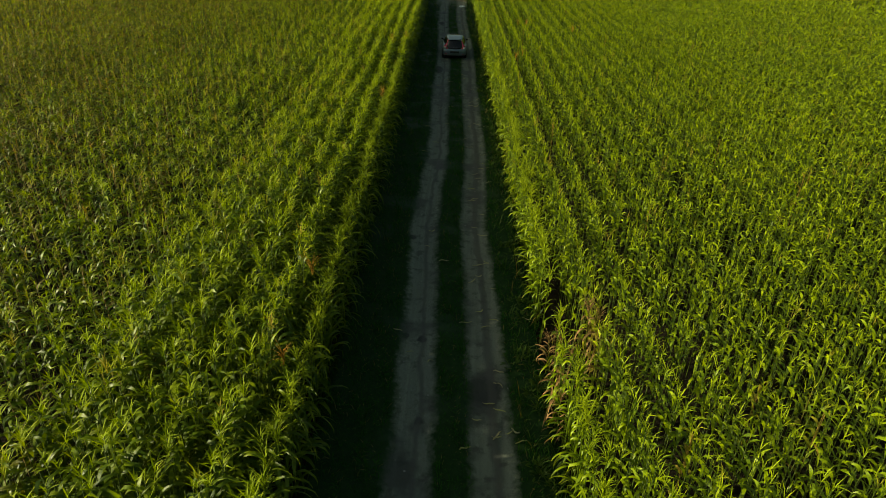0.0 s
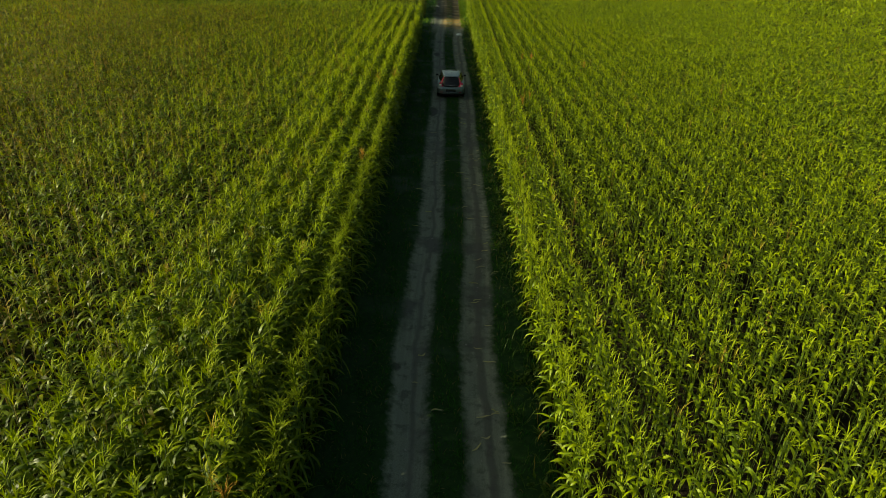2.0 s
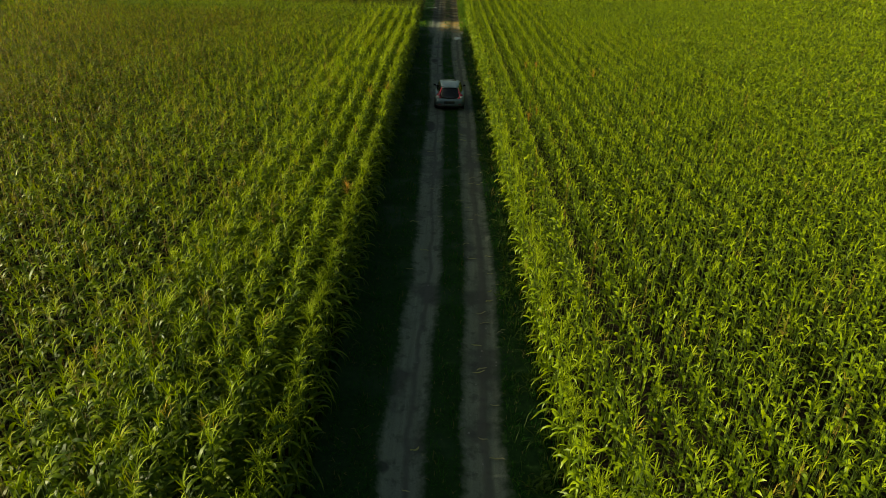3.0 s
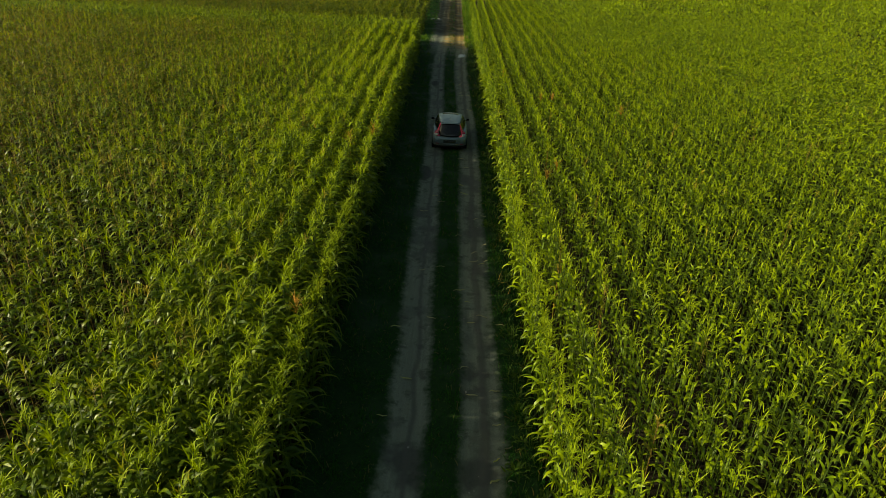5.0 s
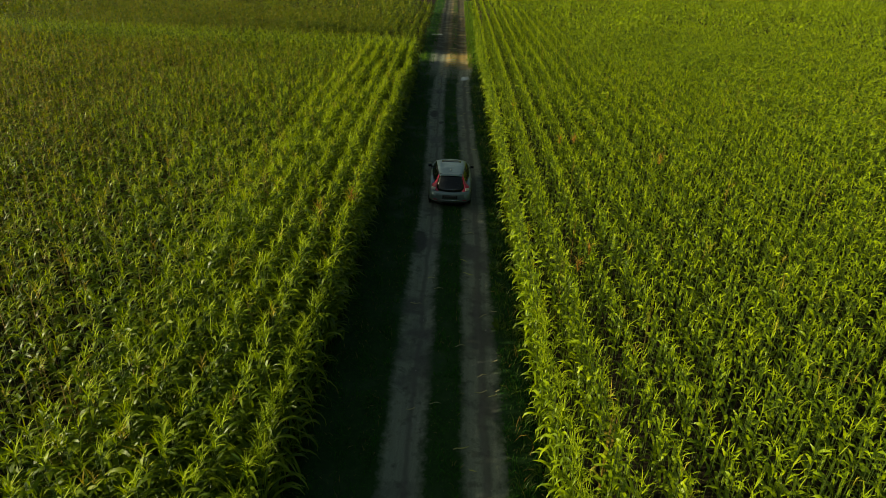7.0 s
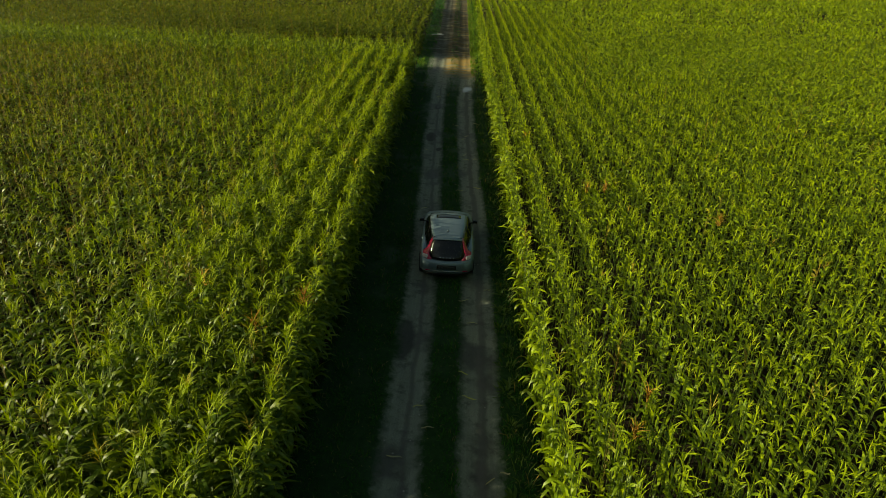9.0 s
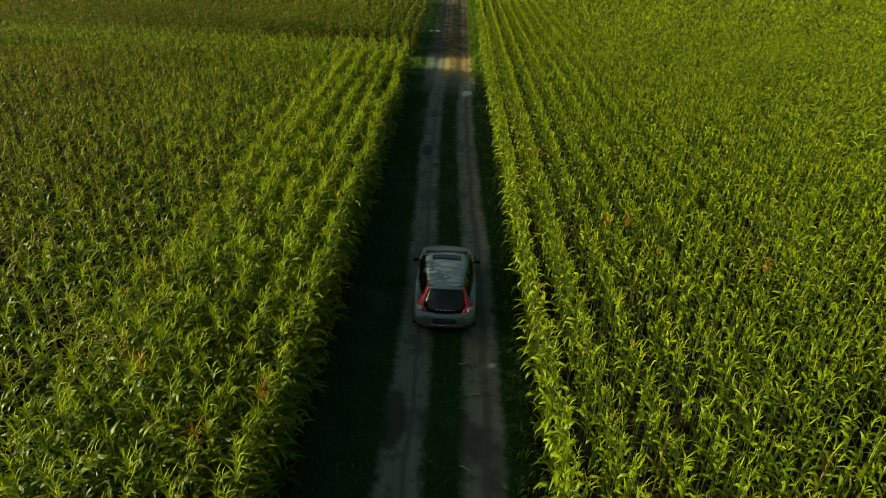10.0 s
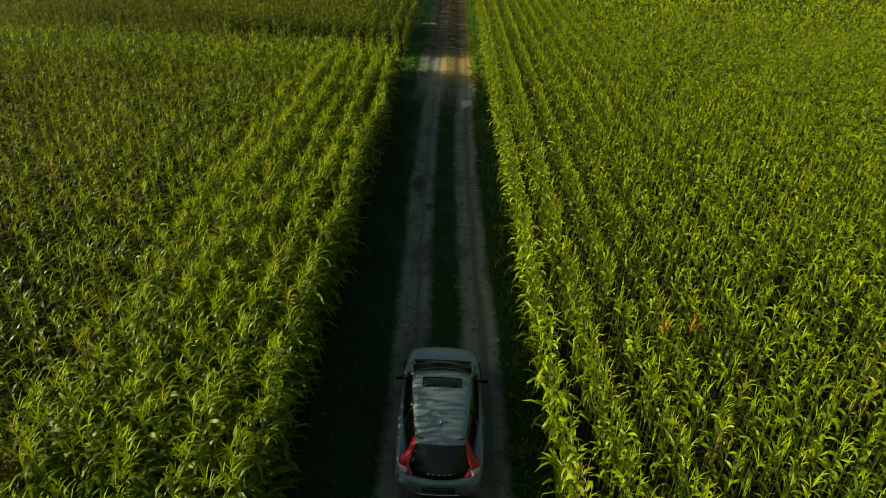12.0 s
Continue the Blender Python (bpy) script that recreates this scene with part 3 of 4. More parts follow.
# plants with an orange, ripened tassel, standing in the rows: across, along, size
ripe_plants = [single_plant(80 + i, (mats[0], mats[1], ripe_one), "corn plant with a ripe orange tassel in the field's rows", "ripe corn plants", 0.9, 0.9) for i, mats in enumerate(((leaf_one, stalk_one), (sunlit_leaf_one, stalk_one)))]
for i, (uu, yy, size) in enumerate(((-2.92, 42.9, 1.14), (3.44, 39.9, 1.0), (-3.69, 41.8, 1.14), (3.91, 40.9, 1.0), (-5.30, 43.5, 1.12), (4.56, 51.1, 1.0), (-3.25, 15.8, 1.1), (5.15, 51.2, 1.0), (-3.15, 12.6, 1.12), (8.06, 48.9, 1.04), (-3.1, 30.4, 1.1), (3.08, 56.9, 0.95))):
    m = pose(uu + xc(yy), yy, -0.1, 0, 0, 77 * i)
    made = ripe_plants[i % 2] if i < 2 else copy_thing(ripe_plants[i % 2], m)
    made.matrix_basis = m
    made.scale = (size, size, size)

# ---------------------------------------------------------------- ground and track
gx = np.array([-2500, -900, -300, -100, -50, -25, -12, -6, 0, 6, 12, 25, 50, 100, 300, 900, 2500.0])
gy = np.array([-2500, -900, -300, -100, -40, -10, 5, 20, 35, 50, 65, 80, 95, 110, 130, 180, 300, 900, 2500.0])
GX, GY = np.meshgrid(gx, gy)
gv = np.stack([GX.ravel(), GY.ravel(), np.full(GX.size, -0.1)], -1)


def grid_faces(nx, ny):
    i, j = np.meshgrid(np.arange(nx - 1), np.arange(ny - 1))
    a = (j * nx + i).ravel()
    return np.stack([a, a + 1, a + nx + 1, a + nx], -1)


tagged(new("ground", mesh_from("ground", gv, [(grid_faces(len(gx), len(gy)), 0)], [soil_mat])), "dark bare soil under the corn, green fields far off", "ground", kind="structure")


def rut_depth(u):
    d = np.zeros_like(u)
    for a, b in (LEFT_RUT, RIGHT_RUT):
        c, w = (a + b) / 2, (b - a) / 2
        d -= 0.075 * np.exp(-((u - c) / w) ** 4)
        d += 0.018 * np.exp(-((u - c - 0.05) / 0.09) ** 2)
    return d


tu = np.concatenate([[-3.2, -2.9], np.arange(-2.7, 2.05, 0.075), [2.2, 2.5]])
ty = np.concatenate([np.arange(-30, 4, 2.0), np.arange(4, 90, 0.16), np.arange(90, 220, 1.0)])
TU, TY = np.meshgrid(tu, ty)
TW = TU - wander(TY)
tz = 0.02 + rut_depth(TW) + 0.010 * np.sin(0.9 * TY + 2 * TU) * np.sin(0.4 * TY) + rng.normal(0, 0.002, TU.shape)
tz = np.where((TU < -2.8) | (TU > 2.15), -0.125, tz)
tv = np.stack([(TU + xc(TY)).ravel(), TY.ravel(), tz.ravel()], -1)
road_mesh = mesh_from("road", tv, [(grid_faces(len(tu), len(ty)), 0)], [track_mat])
spots = sum(share * np.exp(-(((TW - u) / a) ** 2 + ((TY - y) / b) ** 2)) for u, y, a, b, share in DAMP)
for layer, values in (("across", TW), ("damp", spots)):
    road_mesh.attributes.new(layer, "FLOAT", "POINT").data.foreach_set("value", values.ravel().astype(np.float32))
tagged(new("road", road_mesh), "two-rut pale dirt farm track with grassy middle", "dirt road", kind="structure")

# ---------------------------------------------------------------- grass and weeds


def grass(name, bands, y0, y1, per, height, label, mat, wide=0.012, tall=1.0):
    pile = Pile()
    for u0, u1, share in bands:
        n = int((u1 - u0) * (y1 - y0) * per * share)
        y = rng.uniform(y0, y1, n)
        u = rng.uniform(u0, u1, n)
        clump = 0.5 + 0.5 * np.sin(3.1 * y + 5 * u) * np.sin(1.3 * y - 4 * u + 1)
        keep = rng.random(n) < 0.35 + 0.65 * clump
        u, y, clump = u[keep], y[keep], clump[keep]
        n = len(u)
        base = np.stack([u + xc(y) + wander(y) * (np.abs(u) < 1.8), y, np.full(n, -0.02)], -1)
        v, q, t = blades(base, rng.uniform(0, 6.28, n), rng.uniform(0.5, 1.2, n) * height * (0.6 + 0.8 * clump), rng.uniform(0.6, 1.3, n) * wide, np.radians(rng.uniform(45, 85, n)), np.radians(rng.uniform(10, 100, n)), 2, rng.uniform(-0.5, 0.5, n))
        pile.add(v, q, t, 0, (rng.random(n) < 0.08) * 0.8)
    return tagged(new(name, pile.mesh(name, [mat])), label, "grass", kind="stuff")


grass("grass", [(-3.1, -1.3, 1.0), (-0.22, 0.42, 1.0), (1.38, 2.3, 1.0)], 6.0, 64.0, 440, 0.17, "dark green grass on the track's verges and middle strip", grass_mat, 0.017)
grass("grass", [(-3.1, -1.5, 1.0), (-0.2, 0.4, 0.6), (1.4, 2.3, 0.5)], 64.0, 130.0, 130, 0.22, "dark green grass on the far track's verges", grass_mat, 0.022)


def weeds(name, spots, label, mat=sunlit_weed_mat):
    pile = Pile()
    for u, y, size in spots:
        n = 26
        a = rng.uniform(0, 6.28, n)
        rr = rng.uniform(0, size, n)
        base = np.stack([u + xc(y) + rr * np.cos(a), y + rr * np.sin(a), rng.uniform(-0.02, 0.25, n) * size * 2], -1)
        v, q, t = blades(base, a + rng.normal(0, 0.5, n), rng.uniform(0.10, 0.22, n), rng.uniform(0.03, 0.07, n), np.radians(rng.uniform(15, 70, n)), np.radians(rng.uniform(20, 90, n)), 3, rng.uniform(-0.4, 0.4, n))
        pile.add(v, q, t, 0)
    return tagged(new(name, pile.mesh(name, [mat])), label, "weeds", kind="stuff")


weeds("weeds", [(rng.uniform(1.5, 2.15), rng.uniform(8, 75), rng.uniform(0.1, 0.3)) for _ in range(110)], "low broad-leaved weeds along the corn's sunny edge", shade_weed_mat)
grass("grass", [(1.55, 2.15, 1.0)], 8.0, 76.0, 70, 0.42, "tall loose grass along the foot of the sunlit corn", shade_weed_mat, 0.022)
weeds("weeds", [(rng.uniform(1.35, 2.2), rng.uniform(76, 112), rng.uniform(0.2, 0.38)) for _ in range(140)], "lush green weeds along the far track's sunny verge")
weeds("weeds", [(rng.uniform(-5.0, -2.3), rng.uniform(79.2, 81.6), rng.uniform(0.2, 0.4)) for _ in range(45)], "low weeds at the mouth of the lane between fields")
# far verge grass takes the lit weed colour to look sunny
grass("grass", [(1.3, 2.3, 1.0)], 76.5, 130.0, 300, 0.26, "sunlit bright green grass on the far track's verge", sunlit_weed_mat, 0.024)

# ---------------------------------------------------------------- car


def curve_at(keys, y):
    """Smooth value at y through (y, value) keys."""
    ks = [k for k, _ in keys]
    if y <= ks[0]:
        return keys[0][1]
    if y >= ks[-1]:
        return keys[-1][1]
    i = max(j for j in range(len(ks) - 1) if ks[j] <= y)
    t = (y - ks[i]) / (ks[i + 1] - ks[i])

    def slope(j):
        a, b = max(0, j - 1), min(len(keys) - 1, j + 1)
        return (keys[b][1] - keys[a][1]) / (ks[b] - ks[a])

    h = ks[i + 1] - ks[i]
    p0, p1, m0, m1 = keys[i][1], keys[i + 1][1], slope(i) * h, slope(i + 1) * h
    return (2 * t ** 3 - 3 * t * t + 1) * p0 + (t ** 3 - 2 * t * t + t) * m0 + (-2 * t ** 3 + 3 * t * t) * p1 + (t ** 3 - t * t) * m1


HALF = [(0.04, 0.70), (0.12, 0.79), (0.30, 0.85), (0.7, 0.885), (1.6, 0.885), (2.6, 0.88), (3.3, 0.875), (3.8, 0.82), (4.1, 0.70), (4.25, 0.50)]
LOW = [(0.04, 0.36), (0.3, 0.24), (0.8, 0.19), (3.4, 0.19), (4.0, 0.24), (4.25, 0.34)]
SHOULDER = [(0.04, 0.66), (0.14, 0.71), (0.24, 0.80), (0.42, 0.925), (0.9, 0.955), (1.8, 0.935), (2.8, 0.90), (3.3, 0.865), (3.8, 0.78), (4.1, 0.68), (4.25, 0.55)]
CROWN = [(0.04, 0.56), (0.5, 0.60), (0.75, 0.90), (3.0, 0.93), (3.3, 0.925), (3.8, 0.845), (4.1, 0.73), (4.25, 0.57)]
ROOF_Z = [(0.44, 1.375), (0.7, 1.405), (1.2, 1.44), (1.7, 1.447), (2.1, 1.425), (2.42, 1.375)]
ROOF_W = [(0.44, 0.455), (1.0, 0.53), (1.8, 0.61), (2.42, 0.63)]
BELT_W = [(0.44, 0.63), (0.9, 0.73), (1.6, 0.80), (2.4, 0.815), (3.2, 0.76)]


def body_half(y):
    w, lo, sh, cr = (curve_at(k, y) for k in (HALF, LOW, SHOULDER, CROWN))
    inner = 0.60 * w if y < 0.6 else 0.62 * w
    return [(0, lo), (0.78 * w, lo), (0.93 * w, lo + 0.05), (0.985 * w, lo + 0.30 * (sh - lo)), (w, lo + 0.52 * (sh - lo)), (0.99 * w, lo + 0.78 * (sh - lo)),
            (0.965 * w, sh - 0.04), (0.915 * w, sh - 0.008), (0.85 * w, sh + 0.004), (inner, (sh + cr) / 2 if y > 0.6 else cr + 0.15), (0.5 * inner, cr), (0, cr + 0.004)]


def grid_part(name, rows, mat, parent, label="", thick=None):
    """A patch through rows of points; thick: a vector by which a second skin lies behind it."""
    bm = bmesh.new()
    g = [[bm.verts.new(p) for p in r] for r in rows]
    nr, nc = len(g), len(g[0])
    for a, b in zip(g, g[1:]):
        for i in range(nc - 1):
            bm.faces.new((a[i], a[i + 1], b[i + 1], b[i]))
    if thick is not None:
        t = Vector(thick)
        k = [[bm.verts.new(v.co + t) for v in r] for r in g]
        for a, b in zip(k, k[1:]):
            for i in range(nc - 1):
                bm.faces.new((b[i], b[i + 1], a[i + 1], a[i]))
        ring = [(0, i) for i in range(nc)] + [(j, nc - 1) for j in range(1, nr)] + [(nr - 1, i) for i in range(nc - 2, -1, -1)] + [(j, 0) for j in range(nr - 2, 0, -1)]
        for (a, b), (c, d) in zip(ring, ring[1:] + ring[:1]):
            bm.faces.new((g[a][b], k[a][b], k[c][d], g[c][d]))
    return part(name, bm, mat, parent, label)


def lathe(name, profile, mat, parent, m, steps=28, label=""):
    """profile: (radius, x) turned about the x axis."""
    bm = bmesh.new()
    rings = [[bm.verts.new((x, r * math.cos(2 * math.pi * i / steps), r * math.sin(2 * math.pi * i / steps))) for i in range(steps)] for r, x in profile]
    for a, b in zip(rings, rings[1:]):
        for i in range(steps):
            bm.faces.new((a[i], a[(i + 1) % steps], b[(i + 1) % steps], b[i]))
    bm.transform(m)
    return part(name, bm, mat, parent, label)


def block(name, size, mat, parent, m, bevel=0.01, label=""):
    bm = bmesh.new()
    bmesh.ops.create_cube(bm, size=1.0)
    bm.transform(Matrix.Diagonal((*size, 1)))
    bmesh.ops.bevel(bm, geom=bm.edges[:], offset=bevel, segments=2, affect="EDGES", profile=0.6)
    bm.transform(m)
    return part(name, bm, mat, parent, label)


def hatch_y(z, x=0.0):
    """How far forward the sloping tailgate lies at height z."""
    t = max(0.0, (z - 0.74) / (1.375 - 0.74))
    return 0.045 + 0.40 * t ** 1.15 + 0.10 * (abs(x) / 0.5) ** 2.2


def car(m):
    mirror_shell = plain("mirror_shell", (0.045, 0.055, 0.06), 0.35, 0.2, 0.4)
    thing = new("car")
    # body shell
    bm = bmesh.new()
    rings = []
    for y in np.concatenate([np.linspace(0.04, 0.5, 9), np.linspace(0.6, 3.4, 22), np.linspace(3.5, 4.25, 10)]):
        half = body_half(float(y))
        ring = half + [(-x, z) for x, z in half[-2:0:-1]]
        rings.append([bm.verts.new((x, float(y), z)) for x, z in ring])
    for a, b in zip(rings, rings[1:]):
        n = len(a)
        for i in range(n):
            bm.faces.new((a[i], a[(i + 1) % n], b[(i + 1) % n], b[i]))
    bm.faces.new(rings[0])
    bm.faces.new(rings[-1])
    part("body", bm, paint, thing, "silver-grey painted body shell")
    # roof
    rows = []
    for y in np.linspace(0.44, 2.42, 16):
        w, z = curve_at(ROOF_W, y), curve_at(ROOF_Z, y)
        rows.append([(w * s, y + (0.05 * (1 - s * s) if y > 2.0 else 0) * (y - 2.0) / 0.42, z - 0.045 * s * s - 0.02 * s ** 6) for s in np.linspace(-1, 1, 13)])
    roof = grid_part("roof", rows, paint, thing, "silver-grey roof panel", (0, 0, -0.03))
    # glass sides
    for side in (-1, 1):
        for y0, y1 in ((0.50, 1.28), (1.36, 2.95)):
            rows = []
            for y in np.linspace(y0, y1, 9):
                b = curve_at(BELT_W, y)
                zb = curve_at(SHOULDER, y) - 0.02
                yt = min(y, 2.40)
                lift = 1.0 if y <= 2.40 else max(0.06, 1 - (y - 2.40) / 0.62)
                wt, zt = curve_at(ROOF_W, yt) + 0.004, curve_at(ROOF_Z, yt) - 0.07
                rows.append([(side * (b + (wt - b) * lift * t + 0.02 * math.sin(math.pi * t)), y, zb + (zt - zb) * lift * t) for t in np.linspace(0, 1, 5)])
            grid_part("side_window", rows, dark_glass, thing, "dark tinted side window", (-side * 0.015, 0, 0))
        # pillars and roof rail
        rows = [[(side * (curve_at(BELT_W, y) + (curve_at(ROOF_W, y) - curve_at(BELT_W, y)) * t + 0.003), y, curve_at(SHOULDER, y) - 0.02 + (curve_at(ROOF_Z, y) - 0.07 - curve_at(SHOULDER, y) + 0.02) * t) for t in np.linspace(0, 1, 4)] for y in (1.27, 1.37)]
        grid_part("pillar", rows, black_trim, thing, "", (-side * 0.03, 0, 0))
        rows = []
        for s in np.linspace(0, 1, 8):
            y, z = 2.38 + 0.86 * s, 1.315 - 0.40 * s + 0.025 * math.sin(math.pi * s)
            x = 0.625 + (0.735 - 0.625) * s
            rows.append([(side * (x - 0.03), y + 0.015, z + 0.012), (side * x, y, z + 0.012), (side * (x + 0.03), y - 0.03, z - 0.025)])
        grid_part("windscreen_pillar", rows, paint, thing, "", (0, 0, -0.03))
        rows = [[(side * (curve_at(ROOF_W, y) - 0.012 + 0.016 * t), y, curve_at(ROOF_Z, y) - 0.060 - 0.03 * t) for t in (0, 0.5, 1.0)] for y in np.linspace(0.55, 2.38, 10)]
        grid_part("roof_moulding", rows, black_trim, thing, "black roof edge strip", (0, 0, -0.015))
    # windscreen
    rows = []
    for s in np.linspace(0, 1, 7):
        y, z, w = 2.42 + 0.84 * s, 1.365 - 0.44 * s + 0.03 * math.sin(math.pi * s), 0.605 + 0.105 * s
        rows.append([(w * t, y + 0.09 * (1 - t * t), z - 0.035 * t * t) for t in np.linspace(-1, 1, 9)])
    grid_part("windscreen", rows, dark_glass, thing, "dark sloping windscreen", (0, -0.01, -0.012))
    block("cowl", (1.30, 0.09, 0.03), black_trim, thing, pose(0, 3.32, 0.928, -8), 0.01, "black strip below the windscreen")
    # tailgate of dark glass, spoiler above it
    rows = []
    for z in np.linspace(0.76, 1.372, 9):
        w = 0.45 + 0.125 * min(1.0, (1.372 - z) / 0.46) - 0.13 * max(0, (0.90 - z) / 0.14) ** 2
        rows.append([(w * s, hatch_y(z, w * s) - 0.012, z) for s in np.linspace(-1, 1, 11)])
    hatch = grid_part("tailgate", rows, hatch_glass, thing, "black all-glass tailgate", (0, 0.02, 0))
    rows = [[(0.468 * s, 0.40 + dy + 0.07 * s * s, 1.374 + dz - 0.045 * s * s) for s in np.linspace(-1, 1, 11)] for dy, dz in ((-0.07, -0.012), (-0.05, 0.008), (0.06, 0.022), (0.16, 0.022))]
    grid_part("spoiler", rows, paint, thing, "silver-grey roof spoiler", (0, 0.01, -0.02))
    for i in range(5):
        block("badge", (0.042, 0.012, 0.026), chrome, hatch, pose((i - 2) * 0.105, hatch_y(0.845, (i - 2) * 0.105) - 0.022, 0.845, -28), 0.005, "small chrome badge mark")
    # lamps climbing the shoulders beside the glass
    spec = [(1.345, 0.452, 0.490, 0.08), (1.25, 0.478, 0.545, 0.10), (1.12, 0.512, 0.600, 0.11), (1.02, 0.540, 0.660, 0.12), (0.95, 0.560, 0.745, 0.13), (0.90, 0.570, 0.815, 0.17), (0.84, 0.550, 0.852, 0.20), (0.77, 0.480, 0.840, 0.22), (0.72, 0.49, 0.79, 0.17)]
    for side in (-1, 1):
        rows = []
        for z, a, b, back in spec:
            rows.append([(side * (a + (b - a) * t), hatch_y(z, a) - 0.022 + back * t ** 2.2, z - 0.01 * t) for t in np.linspace(0, 1, 6)])
        lamp = grid_part("tail_light", rows, red_lens, thing, "tall red tail light", (0, 0.06, 0))
        rows = []
        for z in (0.875, 0.84, 0.80, 0.77):
            a, b = 0.60 + (0.885 - z) * 0.2, 0.77 + (0.885 - z) * 0.25
            rows.append([(side * (a + (b - a) * t), hatch_y(z, 0.5) - 0.045 + 0.21 * ((a + (b - a) * t - 0.5) / 0.34) ** 2.2, z) for t in np.linspace(0, 1, 4)])
        grid_part("lens", rows, clear_lens, lamp, "pale indicator and reversing lens", (0, 0.02, 0))
    # bumper
    rows = []
    for z, out in ((0.30, 0.05), (0.36, 0.015), (0.45, 0.0), (0.56, -0.015), (0.66, -0.005), (0.715, 0.02), (0.745, 0.08)):
        rows.append([(0.865 * s, out - 0.01 + 0.05 * s * s + 0.26 * abs(s) ** 5, z + 0.012 * s * s) for s in np.linspace(-1, 1, 17)])
    bumper = grid_part("bumper", rows, paint, thing, "silver-grey rear bumper", (0, 0.05, 0))
    rows = []
    for z, out in ((0.20, 0.10), (0.25, 0.045), (0.31, 0.035)):
        rows.append([(0.78 * s, out + 0.05 * s * s + 0.24 * abs(s) ** 5, z) for s in np.linspace(-1, 1, 13)])
    grid_part("diffuser", rows, black_trim, bumper, "black lower bumper skirt", (0, 0.05, 0))
    rows = [[(0.40 * s, -0.022 + 0.05 * (0.46 * s) ** 2 + d, z) for s in np.linspace(-1, 1, 7)] for z, d in ((0.392, 0.004), (0.402, -0.004), (0.412, 0.004))]
    grid_part("trim_strip", rows, chrome, bumper, "thin bright strip", (0, 0.012, 0))
    block("plate_recess", (0.62, 0.03, 0.15), black_trim, bumper, pose(0, -0.018, 0.545), 0.01)
    plate = block("number_plate", (0.52, 0.012, 0.11), plate_mat, thing, pose(0, -0.042, 0.545), 0.004, "dark blank number plate")
    for i in range(5):
        block("bar", (0.05, 0.006, 0.055), black_trim, plate, pose(-0.18 + 0.09 * i, -0.050, 0.545), 0.002)
    for side in (-1, 1):
        block("reflector", (0.16, 0.012, 0.03), red_lens, bumper, pose(side * 0.60, 0.022, 0.42, 0, 0, side * 12), 0.004, "narrow red reflector")
    # doors
    for side in (-1, 1):
        rows = []
        for y in np.linspace(1.40, 2.78, 10):
            h = body_half(float(y))
            rows.append([(side * (x + 0.004), y, z) for x, z in (h[3], h[4], h[5], h[6])])
        door = grid_part("door", rows, paint, thing, "silver-grey side door", (-side * 0.012, 0, 0))
        block("handle", (0.03, 0.19, 0.028), paint, door, pose(side * 0.893, 1.56, 0.80), 0.009)
        mirror = block("mirror", (0.165, 0.095, 0.115), mirror_shell, thing, pose(side * 0.935, 2.66, 0.985, 4, 0, side * -12), 0.04, "dark door mirror")
        block("mirror_glass", (0.135, 0.008, 0.09), dark_glass, mirror, pose(side * 0.935, 2.609, 0.985, 4, 0, side * -12), 0.003)
        block("mirror_foot", (0.14, 0.06, 0.04), black_trim, mirror, pose(side * 0.85, 2.68, 0.93), 0.015)
        for y in (0.86, 3.50):
            hub = pose(side * 0.80, y, 0.32)
            wheel = lathe("wheel", [(0.05, 0.06 * side), (0.20, 0.075 * side), (0.205, -0.08 * side), (0.05, -0.06 * side)], black_trim, thing, hub)
            lathe("tyre", [(0.21, 0.085 * side), (0.24, 0.105 * side), (0.30, 0.10 * side), (0.322, 0.07 * side), (0.325, 0.0), (0.322, -0.07 * side), (0.30, -0.10 * side), (0.21, -0.09 * side), (0.21, 0.085 * side)], rubber, wheel, hub, 32)
            bm = bmesh.new()
            for i in range(5):
                t = bmesh.ops.create_cube(bm, size=1.0)
                bmesh.ops.transform(bm, verts=t["verts"], matrix=pose(side * 0.085, 0, 0, 72 * i) @ pose(0, 0, 0.11) @ Matrix.Diagonal((0.022, 0.055, 0.20, 1)))
            bm.transform(hub)
            part("rim", bm, rim_mat, wheel, "five-spoke alloy rim", False)
            lathe("arch", [(0.335, 0.02 * side), (0.375, 0.085 * side), (0.385, 0.07 * side)], black_trim, thing, hub, 32, "black wheel arch lip")
    # on the roof
    rows = [[(0.41 * s, y, curve_at(ROOF_Z, y) - 0.045 * (0.41 * s / 0.57) ** 2 + 0.006) for s in np.linspace(-1, 1, 9)] for y in np.linspace(1.86, 2.20, 5)]
    grid_part("sunroof", rows, dark_glass, roof, "dark glass sunroof panel", (0, 0, -0.02))
    bm = bmesh.new()
    bmesh.ops.create_cone(bm, cap_ends=True, segments=10, radius1=0.045, radius2=0.012, depth=0.06)
    bm.transform(pose(0, 0.86, 1.445) @ Matrix.Diagonal((0.6, 1.3, 1, 1)))
    part("antenna", bm, rim_mat, roof, "pale fin-shaped roof aerial foot")
    bm = bmesh.new()
    bmesh.ops.create_cone(bm, cap_ends=True, segments=6, radius1=0.006, radius2=0.003, depth=0.16)
    bm.transform(pose(0, 0.80, 1.52, 40))
    part("aerial_rod", bm, black_trim, roof)
    thing.matrix_basis = m @ Matrix.Diagonal((0.94, 0.92, 0.94, 1.0))
    return tagged(thing, "silver-grey compact hatchback with black glass tailgate and red lights", "car")


CAR_Y = 48.14
car(pose(xc(CAR_Y) + 0.08, CAR_Y, -0.052, 0, 0, math.degrees(-math.atan(SLOPE))))

# ---------------------------------------------------------------- small things on the track


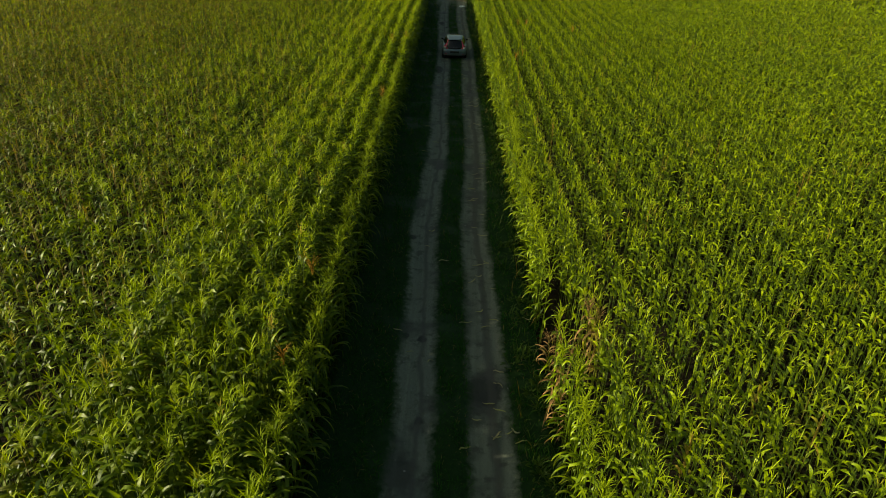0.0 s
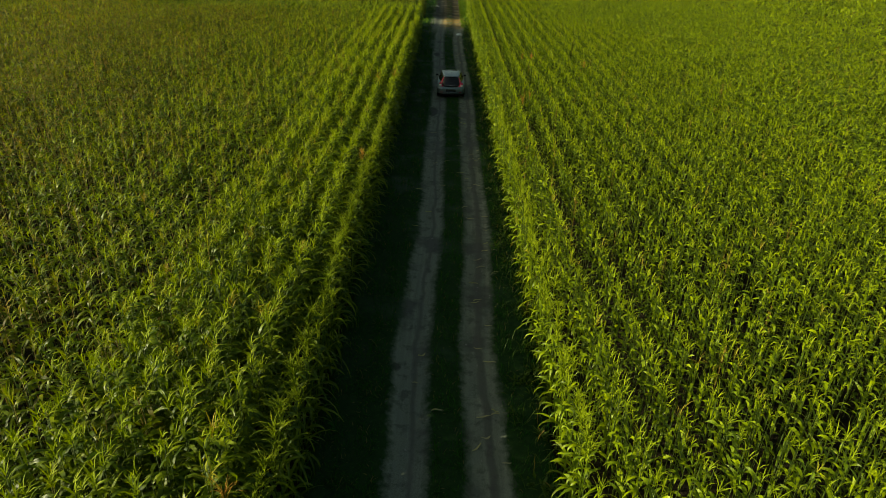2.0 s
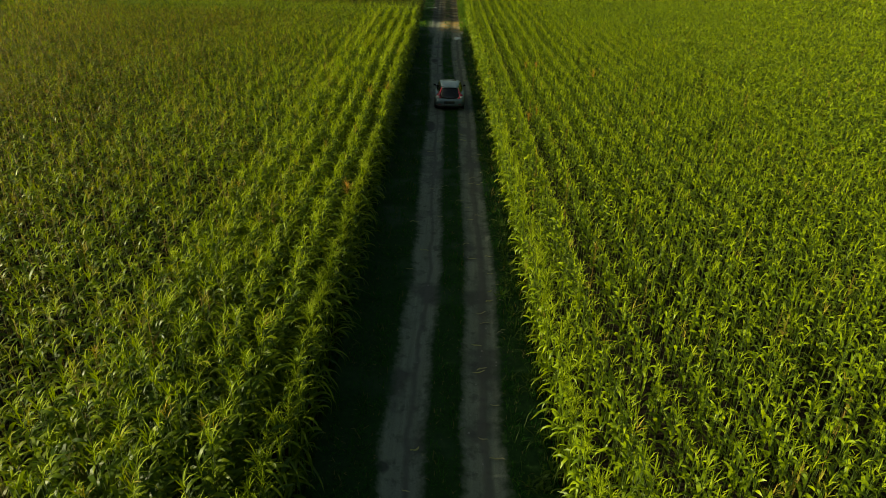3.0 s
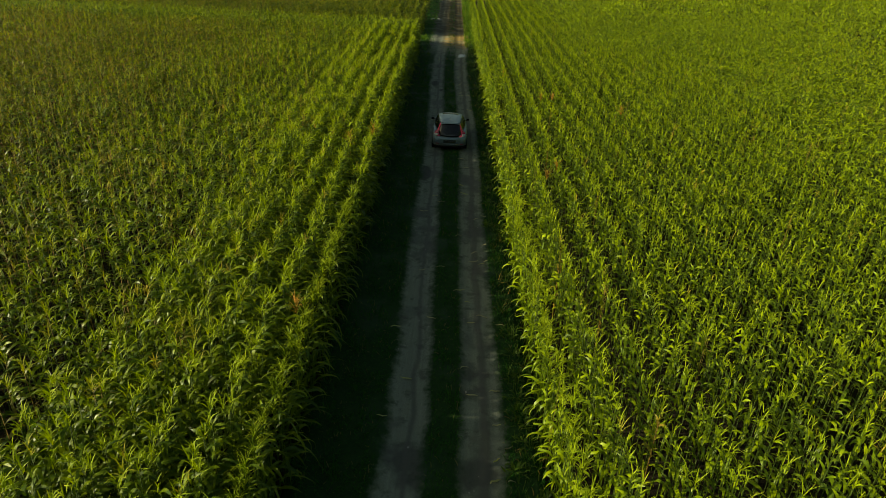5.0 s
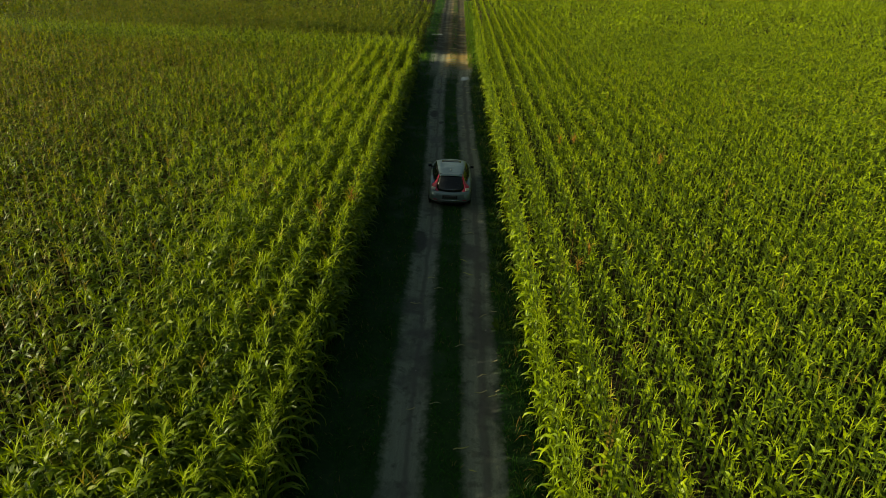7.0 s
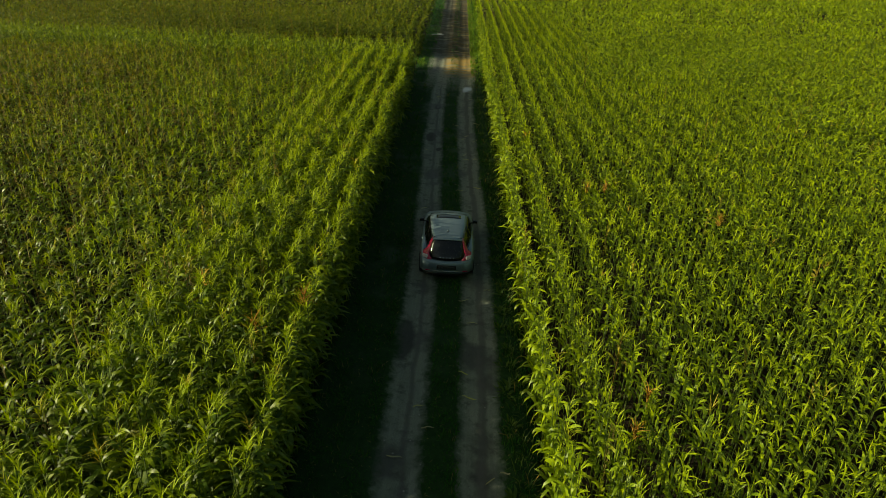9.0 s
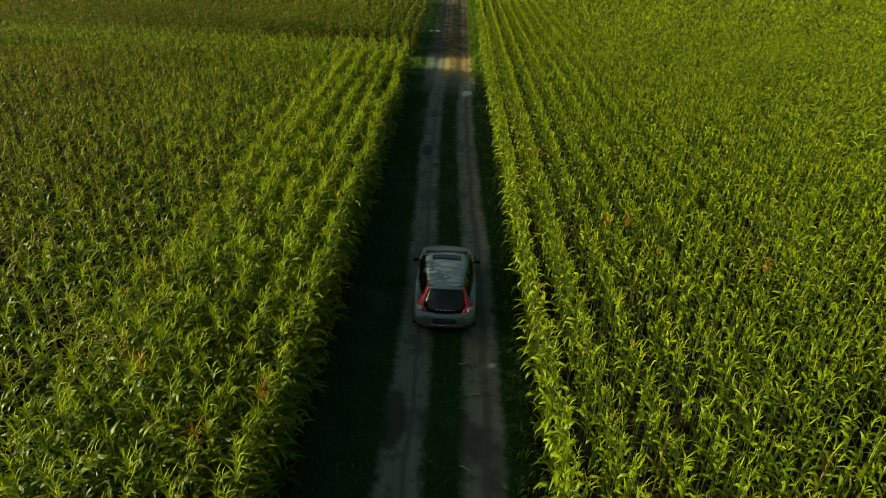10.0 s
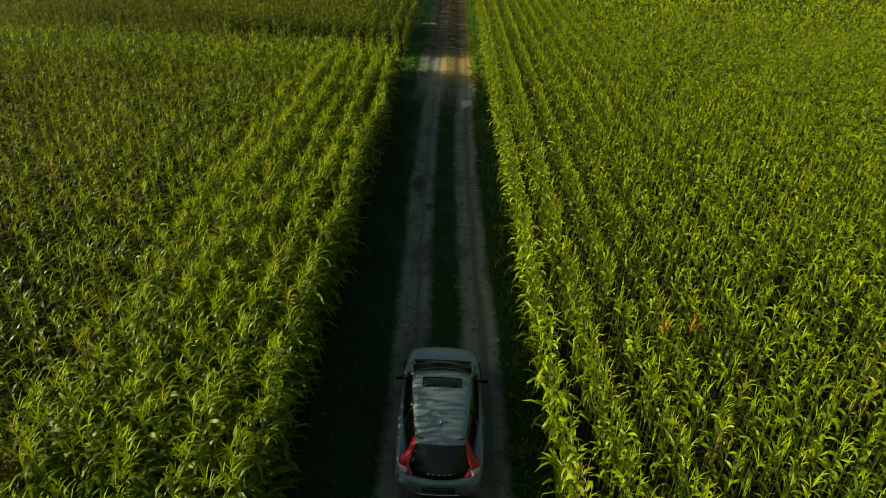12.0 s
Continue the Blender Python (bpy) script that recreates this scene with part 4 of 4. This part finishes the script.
def puddle(u, y, a, b, seed, label):
    r = np.random.default_rng(seed)
    bm = bmesh.new()
    ph = r.uniform(0, 6.28, 3)
    ring = []
    for i in range(32):
        t = 2 * math.pi * i / 32
        k = 1 + 0.18 * math.sin(2 * t + ph[0]) + 0.12 * math.sin(3 * t + ph[1]) + 0.06 * math.sin(7 * t + ph[2])
        ring.append((a * k * math.cos(t), b * k * math.sin(t)))
    inner = [bm.verts.new((x, z, 0.03)) for x, z in ring]
    outer = [bm.verts.new((x * 1.08, z * 1.08, -0.03)) for x, z in ring]
    bm.faces.new(inner)
    for i in range(32):
        bm.faces.new((inner[i], outer[i], outer[(i + 1) % 32], inner[(i + 1) % 32]))
    me = bpy.data.meshes.new("puddle")
    bmesh.ops.recalc_face_normals(bm, faces=bm.faces)
    bm.to_mesh(me)
    bm.free()
    me.materials.append(water_mat)
    ob = new("puddle", me)
    ob.matrix_basis = pose(u + xc(y), y, 0.02 + float(rut_depth(np.array([u - wander(y)]))[0]))
    return tagged(ob, label, "puddle")


puddle(0.90, 72.7, 0.30, 0.68, 3, "small pale puddle in the track's rut")
puddle(-1.75, 93.8, 0.55, 0.30, 4, "shallow bright puddle on the far track")


def litter_leaf(seed):
    r = np.random.default_rng(seed)
    bm = bmesh.new()
    length, width = r.uniform(0.14, 0.36), r.uniform(0.016, 0.034)
    last = None
    for i in range(6):
        s = i / 5
        w = width * (0.35 + 1.3 * s) * (1 - s) ** 0.6 + 0.002
        z = 0.012 + 0.03 * math.sin(3 * s + seed) ** 2
        bend = r.uniform(0.02, 0.05) * math.sin((1.2 + 0.4 * seed) * s + seed)
        row = [bm.verts.new((length * (s - 0.5), bend - w, z + 0.008)), bm.verts.new((length * (s - 0.5), bend, z)), bm.verts.new((length * (s - 0.5), bend + w, z + 0.01))]
        if last:
            bm.faces.new((last[0], last[1], row[1], row[0]))
            bm.faces.new((last[1], last[2], row[2], row[1]))
        last = row
    me = bpy.data.meshes.new("fallen_leaf")
    bm.to_mesh(me)
    bm.free()
    me.materials.append(litter_mat)
    return me


litter = [litter_leaf(i) for i in range(9)]
for i in range(115):
    band = rng.random()
    u = rng.normal(1.05, 0.28) if band < 0.7 else (rng.normal(-0.7, 0.3) if band < 0.85 else rng.uniform(-1.5, 2.0))
    y = rng.uniform(8, 39) if rng.random() < 0.7 else rng.uniform(39, 72)
    u += float(wander(y))
    if CAR_Y - 0.3 < y < CAR_Y + 4.5:
        continue
    ob = new("fallen_leaf", litter[int(rng.integers(9))])
    z = 0.02 + float(rut_depth(np.array([u - wander(y)]))[0])
    ob.matrix_basis = pose(u + xc(y), y, z, 0, 0, rng.normal(8, 18) + (180 if rng.random() < 0.5 else 0))
    tagged(ob, "dry pale corn leaf fallen on the dirt track", "leaf", "fallen leaves on the track")


def pebble(seed):
    r = np.random.default_rng(seed)
    bm = bmesh.new()
    bmesh.ops.create_icosphere(bm, subdivisions=1, radius=1.0)
    for v in bm.verts:
        v.co *= r.uniform(0.75, 1.15)
    bm.transform(Matrix.Diagonal((1, r.uniform(0.7, 1.2), 0.55, 1)))
    me = bpy.data.meshes.new("stone")
    bm.to_mesh(me)
    bm.free()
    me.materials.append(stone_mat)
    return me


pebbles = [pebble(i) for i in range(5)]
for i in range(110):
    a, b = LEFT_RUT if rng.random() < 0.5 else RIGHT_RUT
    u, y, s = rng.uniform(a, b), rng.uniform(8, 66), rng.uniform(0.012, 0.032)
    ob = new("stone", pebbles[int(rng.integers(5))])
    ob.matrix_basis = pose(u + xc(y) + float(wander(y)), y, 0.02 + float(rut_depth(np.array([u]))[0]) + 0.1 * s, 0, 0, rng.uniform(0, 360)) @ Matrix.Diagonal((s, s, s, 1))
    tagged(ob, "small grey stone lying in the rut", "stone", "stones in the ruts")
